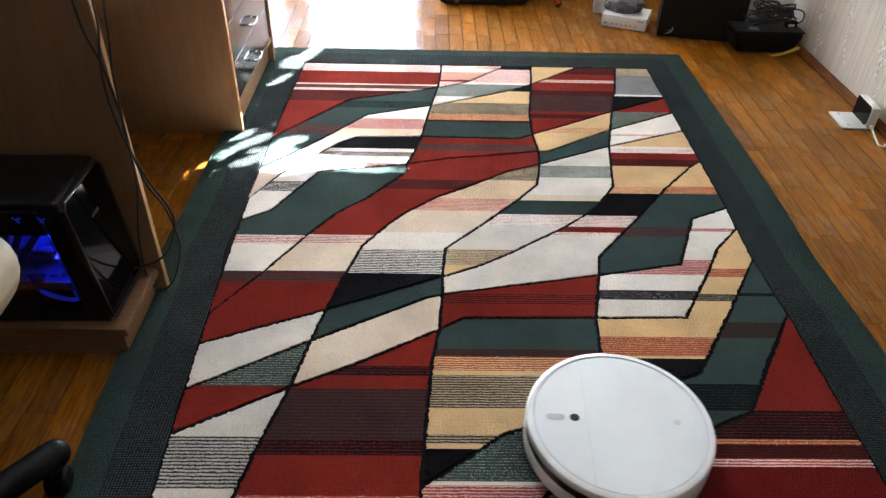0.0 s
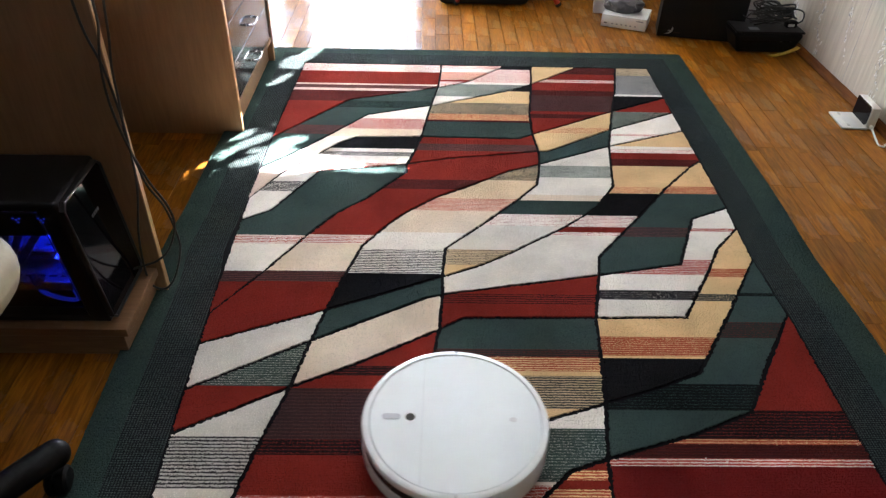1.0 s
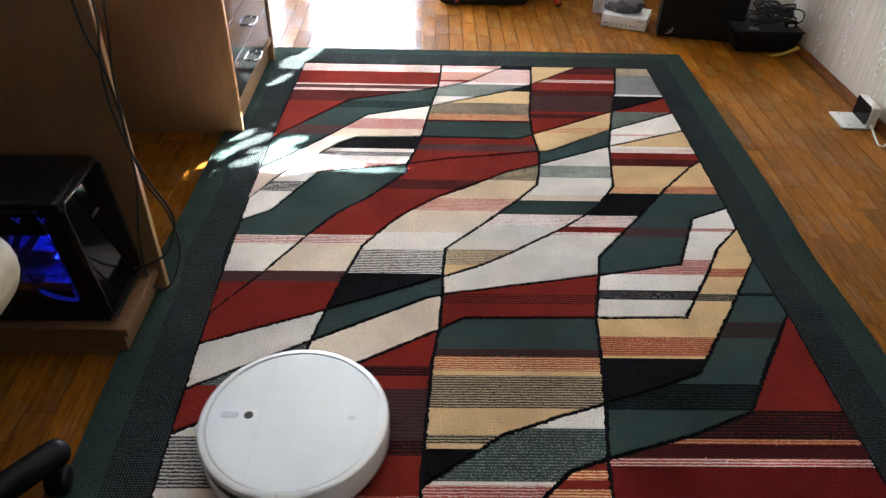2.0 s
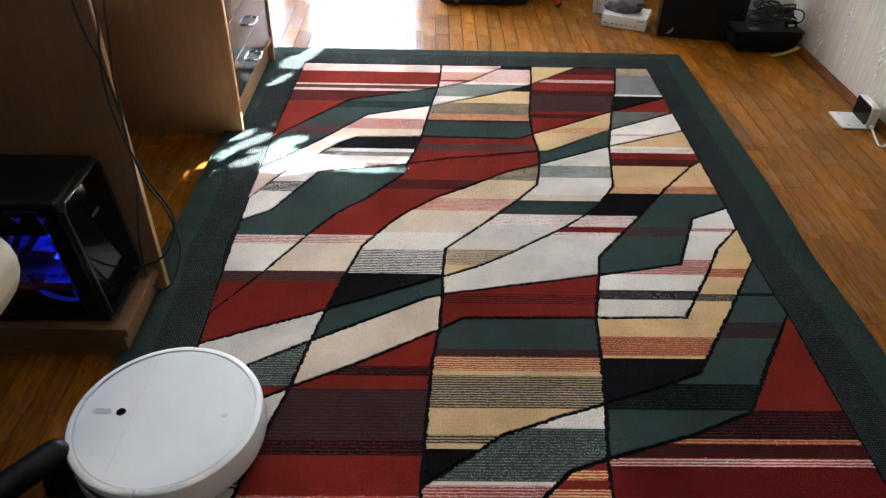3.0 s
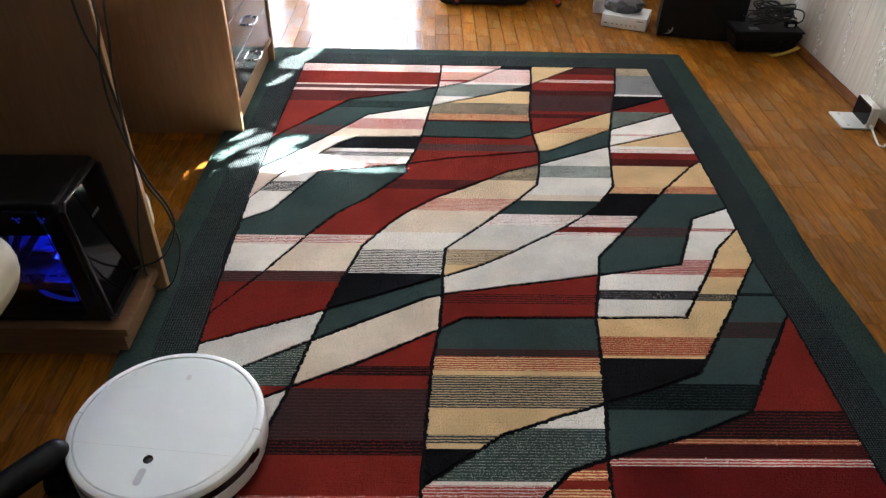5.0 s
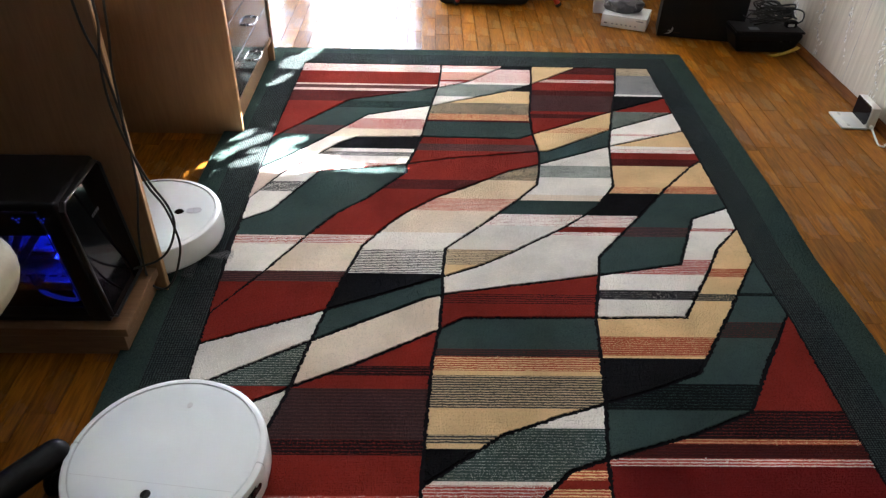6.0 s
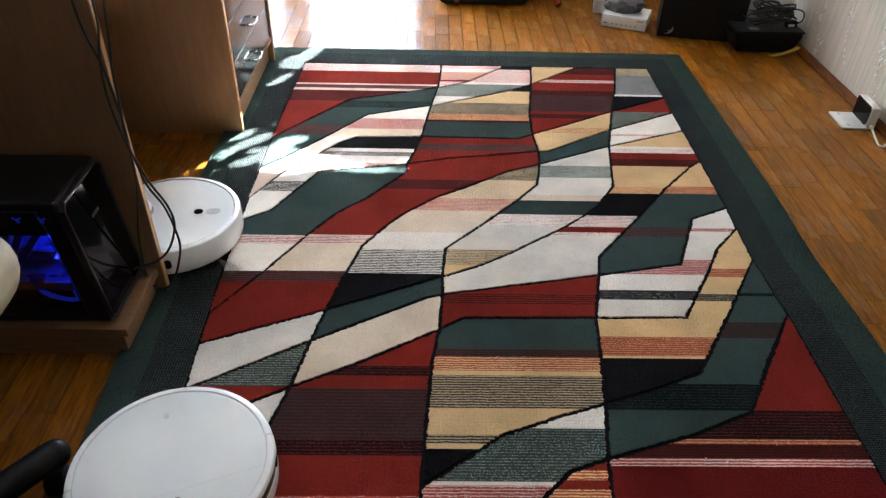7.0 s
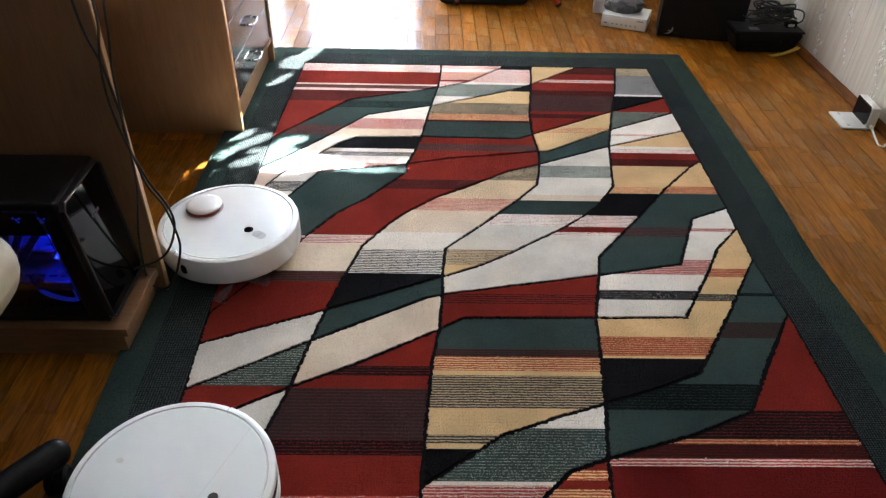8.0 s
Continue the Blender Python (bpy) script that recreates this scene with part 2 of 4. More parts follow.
    l.new(paper, b.inputs["Base Color"])
    bump(n, l, b, streak, 0.5, 0.001)
    return m


WALLPAPER = wallpaper()
PETAL = plain("raised_petal", (0.80, 0.78, 0.74), 0.35, 0, 0.04, 60)
PETAL_GREY = plain("grey_petal", (0.34, 0.34, 0.36), 0.4, 0, 0.1, 60)


# ---- mesh helpers ----
def mesh_of(name, bm, materials, smooth=False):
    me = bpy.data.meshes.new(name)
    bm.normal_update()
    bm.to_mesh(me)
    bm.free()
    for m in materials if isinstance(materials, (list, tuple)) else [materials]:
        me.materials.append(m)
    if smooth:
        for f in me.polygons:
            f.use_smooth = True
        me.set_sharp_from_angle(angle=radians(35))
    return me


def part(name, bm, material, parent, label="", smooth=False):
    ob = new(name, mesh_of(name, bm, material, smooth))
    ob.parent = parent
    if label:
        tagged(ob, label)
    return ob


def thing(name, label, category, at=None, group="", kind=""):
    e = new(name)
    e.empty_display_size = 0.05
    if at is not None:
        e.matrix_world = at
    return tagged(e, label, category, group, kind)


def box(x0, x1, y0, y1, z0, z1, round_by=0.0, steps=2, bm=None):
    bm = bm or bmesh.new()
    made = bmesh.ops.create_cube(bm, size=1.0, matrix=Matrix.Translation(((x0 + x1) / 2, (y0 + y1) / 2, (z0 + z1) / 2))
                                 @ Matrix.Diagonal((x1 - x0, y1 - y0, z1 - z0, 1)))
    if round_by:
        vs = set(made["verts"])
        es = [e for e in bm.edges if e.verts[0] in vs and e.verts[1] in vs]
        bmesh.ops.bevel(bm, geom=es, offset=round_by, segments=steps, profile=0.5, affect="EDGES")
    return bm


def lathe(profile, turns=64, a0=0.0, a1=2 * math.pi, bm=None, at=(0, 0, 0)):
    """Sweeps (radius, height) pairs round z."""
    bm = bm or bmesh.new()
    full = abs(a1 - a0 - 2 * math.pi) < 1e-6
    rings = []
    for i in range(turns if full else turns + 1):
        a = a0 + (a1 - a0) * i / turns
        rings.append([bm.verts.new((at[0] + r * math.cos(a), at[1] + r * math.sin(a), at[2] + z)) for r, z in profile])
    for i in range(turns):
        one, two = rings[i], rings[(i + 1) % len(rings)]
        for j in range(len(profile) - 1):
            bm.faces.new((one[j], two[j], two[j + 1], one[j + 1]))
    bmesh.ops.remove_doubles(bm, verts=bm.verts, dist=1e-6)
    bmesh.ops.recalc_face_normals(bm, faces=bm.faces)
    return bm


def tube(points, radius, sides=8, bm=None, closed_ends=True, smooth_steps=6):
    """A round cord through the points, smoothed."""
    bm = bm or bmesh.new()
    pts = [Vector(q) for q in points]
    line = []
    for i in range(len(pts) - 1):
        a, b, c, d = pts[max(i - 1, 0)], pts[i], pts[i + 1], pts[min(i + 2, len(pts) - 1)]
        for k in range(smooth_steps):
            t = k / smooth_steps
            line.append(0.5 * (2 * b + (c - a) * t + (2 * a - 5 * b + 4 * c - d) * t * t + (3 * b - a - 3 * c + d) * t ** 3))
    line.append(pts[-1])
    side = None
    rings = []
    for i, q in enumerate(line):
        way = (line[min(i + 1, len(line) - 1)] - line[max(i - 1, 0)]).normalized()
        if side is None:
            side = way.orthogonal().normalized()
        side = (side - way * side.dot(way)).normalized()
        up = way.cross(side)
        rings.append([bm.verts.new(q + radius * (math.cos(2 * math.pi * k / sides) * side + math.sin(2 * math.pi * k / sides) * up)) for k in range(sides)])
    for one, two in zip(rings, rings[1:]):
        for k in range(sides):
            bm.faces.new((one[k], one[(k + 1) % sides], two[(k + 1) % sides], two[k]))
    if closed_ends:
        bm.faces.new(rings[0][::-1])
        bm.faces.new(rings[-1])
    return bm


def prism(outline, z0, z1, bm=None):
    bm = bm or bmesh.new()
    low = [bm.verts.new((x, y, z0)) for x, y in outline]
    high = [bm.verts.new((x, y, z1)) for x, y in outline]
    n = len(outline)
    for i in range(n):
        bm.faces.new((low[i], low[(i + 1) % n], high[(i + 1) % n], high[i]))
    bm.faces.new(high)
    bm.faces.new(low[::-1])
    bmesh.ops.recalc_face_normals(bm, faces=bm.faces)
    return bm


def pill(cx, cy, long, wide, z0, z1, turn=0.0):
    """An upright slab with rounded ends."""
    pts = []
    for s, a0 in ((1, -90), (-1, 90)):
        for k in range(9):
            a = radians(a0 + 180 * k / 8)
            x, y = s * (long - wide) / 2 + wide / 2 * math.cos(a), wide / 2 * math.sin(a)
            pts.append((cx + x * math.cos(turn) - y * math.sin(turn), cy + x * math.sin(turn) + y * math.cos(turn)))
    return prism(pts, z0, z1)


def structure(name, bm, material, label, category, smooth=False):
    return tagged(new(name, mesh_of(name, bm, material, smooth)), label, category, "", "structure")


# ---- the room ----
WEST, EAST, SOUTH, NORTH, TALL = -1.60, 1.550, -3.6, 3.95, 2.6
DOOR_W, DOOR_E, WIN_W, WIN_E, SILL, HEAD = -1.08, -0.03, 0.04, 1.40, 0.80, 2.15
THICK = 0.2

bm = box(WEST - THICK, DOOR_W, NORTH, NORTH + THICK, 0, TALL)
box(DOOR_E, WIN_W, NORTH, NORTH + THICK, 0, TALL, bm=bm)
box(WIN_E, EAST + THICK, NORTH, NORTH + THICK, 0, TALL, bm=bm)
box(DOOR_W, DOOR_E, NORTH, NORTH + THICK, HEAD, TALL, bm=bm)
box(WIN_W, WIN_E, NORTH, NORTH + THICK, HEAD, TALL, bm=bm)
box(WIN_W, WIN_E, NORTH, NORTH + THICK, 0, SILL, bm=bm)
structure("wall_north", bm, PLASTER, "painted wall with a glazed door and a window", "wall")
wall_east = structure("wall_east", box(EAST, EAST + THICK, SOUTH, NORTH, 0, TALL), WALLPAPER, "pale embossed floral wallpaper on a wall", "wall")
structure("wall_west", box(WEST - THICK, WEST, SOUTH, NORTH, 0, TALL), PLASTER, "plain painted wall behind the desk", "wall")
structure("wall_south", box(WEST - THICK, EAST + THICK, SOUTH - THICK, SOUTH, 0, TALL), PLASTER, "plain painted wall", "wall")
structure("ceiling", box(WEST - THICK, EAST + THICK, SOUTH - THICK, NORTH + THICK, TALL, TALL + 0.15), CEILING, "plain white ceiling", "ceiling")


def sprigs():
    """Raised sprigs of the wallpaper: petals that climb in slanting columns."""
    rng = random.Random(21)
    for k in range(12):
        bm = bmesh.new()
        y0, drift = 0.86 + 0.235 * k, 0.35 + rng.uniform(-0.05, 0.05)
        z = 0.05 + 0.06 * (k % 2)
        while z < 1.05:
            for i in range(rng.randint(3, 6)):
                cy, cz = y0 + drift * (z % 0.42) + rng.gauss(0, 0.014), z + rng.gauss(0, 0.012)
                a, long, wide = rng.uniform(-0.9, 0.9), rng.uniform(0.007, 0.015), rng.uniform(0.003, 0.006)
                pts = []
                for u, v in ((-1, 0), (-0.3, 0.9), (0.4, 0.8), (1, 0), (0.4, -0.8), (-0.3, -0.9)):
                    p, q = u * long, v * wide
                    pts.append(bm.verts.new((-0.0004, cy + p * math.sin(a) + q * math.cos(a), cz + p * math.cos(a) - q * math.sin(a))))
                crown = bm.verts.new((-0.0026, cy, cz))
                for i0 in range(6):
                    f = bm.faces.new((pts[i0], pts[(i0 + 1) % 6], crown))
                    f.material_index = 1 if rng.random() < 0.3 else 0
            z += rng.uniform(0.022, 0.048)
        bmesh.ops.recalc_face_normals(bm, faces=bm.faces)
        part("sprig", bm, [PETAL, PETAL_GREY], wall_east, "raised white flower sprig").location = (EAST, 0, 0)
    part("paper_seam", box(EAST - 0.0008, EAST + 0.001, 2.5035, 2.5045, 0.0, 1.3), PETAL_GREY, wall_east)


sprigs()


def baseboard(name, x0, x1, y0, y1):
    """A moulded skirting along a wall that runs in y."""
    bm = bmesh.new()
    s = 1 if x1 > x0 else -1
    prof = [(x1, 0.0), (x0, 0.0), (x0, 0.006), (x0 + s * 0.004, 0.010), (x0 + s * 0.007, 0.012), (x0 + s * 0.013, 0.021), (x1 - s * 0.002, 0.025), (x1, 0.025)]
    ends = [[bm.verts.new((x, y, z)) for x, z in prof] for y in (y0, y1)]
    for i in range(len(prof)):
        j = (i + 1) % len(prof)
        bm.faces.new((ends[0][i], ends[0][j], ends[1][j], ends[1][i]))
    bm.faces.new(ends[0])
    bm.faces.new(ends[1][::-1])
    bmesh.ops.recalc_face_normals(bm, faces=bm.faces)
    return structure(name, bm, SKIRTING, "reddish-brown wooden skirting along the wall", "baseboard")


baseboard("baseboard", EAST - 0.023, EAST - 0.001, SOUTH + 0.01, NORTH - 0.01)


def glazing(name, x0, x1, z0, z1, bars, label, category, sill):
    """A white frame with uprights at the given (centre, width) and panes between."""
    top = thing(name, label, category, pose(0, NORTH + 0.09, 0), "", "structure")
    part("window_frame", box(x0, x0 + 0.06, -0.035, 0.035, z0, z1, 0.004), FRAME_WHITE, top)
    part("window_frame", box(x1 - 0.06, x1, -0.035, 0.035, z0, z1, 0.004), FRAME_WHITE, top)
    part("window_frame", box(x0 + 0.06, x1 - 0.06, -0.033, 0.033, z0, z0 + 0.07, 0.004), FRAME_WHITE, top)
    part("window_frame", box(x0 + 0.06, x1 - 0.06, -0.033, 0.033, z1 - 0.07, z1, 0.004), FRAME_WHITE, top)
    edges = [x0 + 0.06]
    for c, w in bars:
        part("mullion", box(c - w / 2, c + w / 2, -0.031, 0.031, z0 + 0.07, z1 - 0.07, 0.004), FRAME_WHITE, top)
        edges += [c - w / 2, c + w / 2]
    edges.append(x1 - 0.06)
    for a, b in zip(edges[::2], edges[1::2]):
        pane = part("pane", box(a, b, -0.003, 0.003, z0 + 0.07, z1 - 0.07), PANE, top, "clear glass pane")
        pane.visible_shadow = False
    if sill:
        part("window_sill", box(x0 - 0.05, x1 + 0.05, -0.30, -0.04, z0 - 0.03, z0 + 0.005, 0.006), FRAME_WHITE, top)
    return top


glazing("door_1", DOOR_W, DOOR_E, 0.02, HEAD, [(-0.75, 0.15)], "white glazed balcony door, closed, in the end wall", "balcony door", False)
glazing("window_1", WIN_W, WIN_E, SILL, HEAD, [(0.42, 0.06)], "white framed window beside the balcony door", "window", True)

sky_lamp(-0.565, NORTH + 0.24, 1.1, 0.93, 2.0, 1.25, 0)
sky_lamp((WIN_W + WIN_E) / 2, NORTH + 0.24, 1.5, WIN_E - WIN_W, 1.3, 0.45, 0)

# ---- outside ----
bm = bmesh.new()
bmesh.ops.create_grid(bm, x_segments=8, y_segments=8, size=1500)
tagged(new("ground", mesh_of("ground", bm, SOIL)), "grassy yard ground below the windows", "ground", "", "structure").location = (0, 0, -3.2)


# unseen balcony, added so that its upright wall blocks the sun at the door
loggia = thing("balcony", "unseen balcony slab with an added screen that keeps sun off the glazed door", "balcony", pose(0, 0, 0), "", "structure")
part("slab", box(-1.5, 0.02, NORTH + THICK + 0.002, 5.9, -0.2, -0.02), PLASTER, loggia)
part("sun_screen", box(-0.07, 0.02, NORTH + THICK + 0.11, 5.9, -0.02, 2.7), PLASTER, loggia)


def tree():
    """An unseen tree added outside the window; gaps placed in its crown shape the spots of sun."""
    t = thing("tree", "unseen leafy tree added outside the window to dapple the sun", "tree", pose(0, 0, 0))
    foot = Vector((2.4, 6.6, -3.2))
    bm = tube([foot, foot + Vector((-0.05, -0.1, 1.5)), foot + Vector((0.05, -0.2, 3.4)), (2.2, 6.0, 1.6), (1.9, 5.4, 2.9)], 0.09, 10)
    for end in ((0.75, 4.75, 1.35), (0.9, 4.8, 2.3), (1.9, 4.9, 2.6), (1.5, 4.8, 1.9)):
        tube([(2.35, 6.4, 0.6), (1.9, 5.9, 1.5), end], 0.025, 6, bm=bm)
    part("trunk", bm, BARK, t, smooth=True)
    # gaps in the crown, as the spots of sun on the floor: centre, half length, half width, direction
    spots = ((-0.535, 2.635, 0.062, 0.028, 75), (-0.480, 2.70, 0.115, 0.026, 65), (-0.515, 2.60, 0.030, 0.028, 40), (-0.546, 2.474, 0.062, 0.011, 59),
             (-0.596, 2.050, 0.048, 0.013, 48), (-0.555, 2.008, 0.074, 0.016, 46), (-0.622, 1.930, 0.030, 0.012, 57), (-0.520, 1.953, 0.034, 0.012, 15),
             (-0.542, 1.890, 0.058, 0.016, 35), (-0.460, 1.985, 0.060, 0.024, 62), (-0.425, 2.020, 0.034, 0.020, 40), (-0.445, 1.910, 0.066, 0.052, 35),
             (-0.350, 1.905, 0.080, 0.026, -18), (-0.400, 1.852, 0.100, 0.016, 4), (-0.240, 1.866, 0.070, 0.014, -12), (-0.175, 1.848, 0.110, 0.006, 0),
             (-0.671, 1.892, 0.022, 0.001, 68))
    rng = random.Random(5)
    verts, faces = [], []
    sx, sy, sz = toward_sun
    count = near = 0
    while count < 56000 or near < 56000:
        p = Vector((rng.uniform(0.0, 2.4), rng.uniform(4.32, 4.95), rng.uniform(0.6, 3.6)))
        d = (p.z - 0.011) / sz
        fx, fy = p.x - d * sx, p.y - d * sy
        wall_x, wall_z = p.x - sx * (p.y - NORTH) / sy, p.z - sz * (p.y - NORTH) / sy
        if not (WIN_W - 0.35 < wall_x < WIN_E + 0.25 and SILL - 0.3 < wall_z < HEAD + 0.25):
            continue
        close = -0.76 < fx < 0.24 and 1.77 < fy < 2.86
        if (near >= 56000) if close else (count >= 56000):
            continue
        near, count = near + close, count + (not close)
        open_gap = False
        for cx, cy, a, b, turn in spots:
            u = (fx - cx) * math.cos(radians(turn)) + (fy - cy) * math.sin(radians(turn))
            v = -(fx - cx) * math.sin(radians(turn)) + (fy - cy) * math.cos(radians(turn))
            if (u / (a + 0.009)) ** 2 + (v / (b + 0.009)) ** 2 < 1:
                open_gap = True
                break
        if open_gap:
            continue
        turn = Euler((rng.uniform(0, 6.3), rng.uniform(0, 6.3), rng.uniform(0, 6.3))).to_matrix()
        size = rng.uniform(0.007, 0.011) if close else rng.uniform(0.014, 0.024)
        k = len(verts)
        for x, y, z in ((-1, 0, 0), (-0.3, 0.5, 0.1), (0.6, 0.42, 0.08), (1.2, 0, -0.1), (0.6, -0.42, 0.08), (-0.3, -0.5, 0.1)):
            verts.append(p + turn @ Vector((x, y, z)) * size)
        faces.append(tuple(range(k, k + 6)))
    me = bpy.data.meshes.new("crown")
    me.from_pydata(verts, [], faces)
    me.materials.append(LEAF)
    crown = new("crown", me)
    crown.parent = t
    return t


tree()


# ---- rug ----
def left_edge(y):
    """The rug's left side lies a little wavy."""
    return -0.024 * math.sin(math.pi * min(max((y - 0.7) / 1.95, 0), 1)) - 0.013 * math.exp(-((y - 1.47) / 0.08) ** 2)


rug = thing("rug", "large rug with red, cream, green and black angular pattern", "rug", pose(0, 0, 0))
RUG_W, RUG_E, RUG_S, RUG_N, FIELD_W, FIELD_E, FIELD_S, FIELD_N = -0.640, 1.012, 0.46, 2.777, -0.480, 0.847, 0.60, 2.632


def ring(out, inn, z0, z1, name, material, label):
    """A border band between two rectangles (west, east, south, north), its west side wavy."""
    bm = bmesh.new()

    def loop(r, z):
        w, e, s, n = r
        ys = [s + (n - s) * i / 24 for i in range(25)]
        pts = [(w + left_edge(y), y) for y in ys] + [(e - 0.011 * math.exp(-((y - 1.45) / 0.18) ** 2), y) for y in ys[::-1]]
        return [bm.verts.new((x, y, z)) for x, y in pts]

    ot, it, ob, ib = loop(out, z1), loop(inn, z1), loop(out, z0), loop(inn, z0)
    n = len(ot)
    for i in range(n):
        j = (i + 1) % n
        bm.faces.new((ot[i], ot[j], it[j], it[i]))
        bm.faces.new((ob[i], ob[j], ot[j], ot[i]))
        bm.faces.new((it[i], it[j], ib[j], ib[i]))
    bmesh.ops.recalc_face_normals(bm, faces=bm.faces)
    west = np.array([(out[0] + left_edge(y), y) for y in np.linspace(out[2], out[3], 25)])
    east = np.array([(out[1] - 0.011 * math.exp(-((y - 1.45) / 0.18) ** 2), y) for y in np.linspace(out[3], out[2], 25)])
    west2 = np.array([(inn[0] + left_edge(y), y) for y in np.linspace(inn[2], inn[3], 25)])
    east2 = np.array([(inn[1] - 0.011 * math.exp(-((y - 1.45) / 0.18) ** 2), y) for y in np.linspace(inn[3], inn[2], 25)])
    tufts = grow(np.vstack([west, east]), z1 - 0.0004, lambda x, y: np.zeros(len(x), int), np.vstack([west2, east2]))
    return piled(name, bm, [material], tufts, label)


def inside(px, py, poly):
    hit = np.zeros(len(px), bool)
    xs, ys = poly[:, 0], poly[:, 1]
    j = len(poly) - 1
    for i in range(len(poly)):
        cross = (ys[i] > py) != (ys[j] > py)
        if cross.any():
            with np.errstate(divide="ignore", invalid="ignore"):
                hit ^= cross & (px < (xs[j] - xs[i]) * (py - ys[i]) / (ys[j] - ys[i]) + xs[i])
        j = i
    return hit


TUFT = np.random.RandomState(7)


def grow(poly, z, which, hole=None, step=0.0031, south=0.69):
    """Tufts of pile in rows over an outline: corners, faces and colour numbers."""
    x0, y0 = poly.min(0)
    x1, y1 = poly.max(0)
    gx, gy = np.meshgrid(np.arange(x0, x1, step), np.arange(max(y0, south), y1, step * 1.12))
    px = gx.ravel() + TUFT.uniform(-0.4, 0.4, gx.size) * step
    py = gy.ravel() + TUFT.uniform(-0.14, 0.14, gx.size) * step
    keep = inside(px, py, poly)
    if hole is not None:
        keep &= ~inside(px, py, hole)
    px, py = px[keep], py[keep]
    n = len(px)
    turn = TUFT.uniform(0, 6.28, n)
    wide = TUFT.uniform(0.0018, 0.0024, n)
    high = TUFT.uniform(0.0009, 0.0023, n)
    verts = np.zeros((n, 5, 3))
    for k in range(4):
        a = turn + k * math.pi / 2
        verts[:, k] = np.stack([px + wide * np.cos(a), py + wide * np.sin(a), np.full(n, z)], 1)
    lean = TUFT.uniform(-0.0010, 0.0010, (n, 2))
    verts[:, 4] = np.stack([px + lean[:, 0], py + lean[:, 1], z + high], 1)
    base = np.arange(n)[:, None] * 5
    faces = np.concatenate([base + np.array([k, (k + 1) % 4, 4]) for k in range(4)], 1).reshape(-1, 3)
    return verts.reshape(-1, 3), faces, np.repeat(which(px, py), 4)


def piled(name, bm, materials, tufts, label=""):
    """A part of the rug: its woven base with the tufts that stand on it."""
    bm.normal_update()
    bm.verts.index_update()
    verts = [tuple(v.co) for v in bm.verts]
    faces = [tuple(v.index for v in f.verts) for f in bm.faces]
    colours = [f.material_index for f in bm.faces]
    bm.free()
    k = len(verts)
    me = bpy.data.meshes.new(name)
    me.from_pydata(verts + tufts[0].tolist(), [], faces + (tufts[1] + k).tolist())
    me.polygons.foreach_set("material_index", np.array(colours + tufts[2].tolist(), dtype=np.int32))
    for m in materials:
        me.materials.append(m)
    ob = new(name, me)
    ob.parent = rug
    return tagged(ob, label)


def rug_base():
    bm = bmesh.new()
    ys = [RUG_S + 0.004 + (RUG_N - RUG_S - 0.008) * i / 24 for i in range(25)]
    outline = [(RUG_W + 0.004 + left_edge(y), y) for y in ys] + [(RUG_E - 0.008, y) for y in ys[::-1]]
    return part("ground_weave", prism(outline, 0.0005, 0.0085), WOOL["black"], rug, "black ground weave that shows as outlines")


rug_base()
MID = (RUG_W + 0.068, RUG_E - 0.078, RUG_S + 0.06, RUG_N - 0.05)
ring((RUG_W, RUG_E, RUG_S, RUG_N), MID, 0.0, 0.0115, "outer_border", BORDER_GREEN, "plain dark green outer border")
ring(MID, (FIELD_W - 0.002, FIELD_E + 0.002, FIELD_S, FIELD_N + 0.002), 0.004, 0.0113, "inner_border", BORDER_DARK, "green-black flecked inner border")


def weave(outline, bands, inset=0.0047):
    """One outlined panel of the pattern, with bands of colour down its length (colour, lower end)."""
    pts = [Vector(q) for q in outline]
    n = len(pts)
    area = sum(pts[i].x * pts[(i + 1) % n].y - pts[(i + 1) % n].x * pts[i].y for i in range(n))
    if area < 0:
        pts.reverse()
    shrunk = []
    for i in range(n):
        a, b, c = pts[i - 1], pts[i], pts[(i + 1) % n]
        d1, d2 = (b - a).normalized(), (c - b).normalized()
        n1, n2 = Vector((-d1.y, d1.x)), Vector((-d2.y, d2.x))
        m = n1 + n2
        m = m / max(m.dot(n1), 0.35)
        shrunk.append(b + m * inset)
    line = []
    for i in range(n):
        a, b = shrunk[i], shrunk[(i + 1) % n]
        k = max(1, int((b - a).length / 0.0035))
        for j in range(k):
            q = a.lerp(b, j / k)
            w = noise.noise_vector(Vector((q.x * 210, q.y * 210, 3.0))) * 0.0044
            line.append((q.x + w.x, q.y + w.y))
    bm = prism(line, 0.008, 0.0112)
    used, order = [], []
    for colour, end in bands:
        if WOOL[colour] not in used:
            used.append(WOOL[colour])
        order.append((used.index(WOOL[colour]), -9 if end is None else end))
        if end is not None:
            bmesh.ops.bisect_plane(bm, geom=bm.verts[:] + bm.edges[:] + bm.faces[:], plane_co=(0, end, 0), plane_no=(0, 1, 0), dist=1e-6)
    for f in bm.faces:
        y = f.calc_center_median().y
        f.material_index = next(i for i, end in order if y > end)
    ends = np.array([end for _, end in order])
    slot = np.array([i for i, _ in order])
    tufts = grow(np.array(line), 0.0106, lambda x, y: slot[(y[:, None] <= ends[None, :]).sum(1)])
    return piled("pattern_panel", bm, used, tufts)


weave([(-0.481, 2.632), (0.046, 2.632), (0.043, 2.554), (0.032, 2.43), (-0.12, 2.372), (-0.276, 2.32), (-0.5, 2.039)],
      [("rose", 2.56), ("red", 2.452), ("linen", 2.44), ("plum", 2.412), ("linen", 2.393), ("maroon", 2.307), ("red", None)])
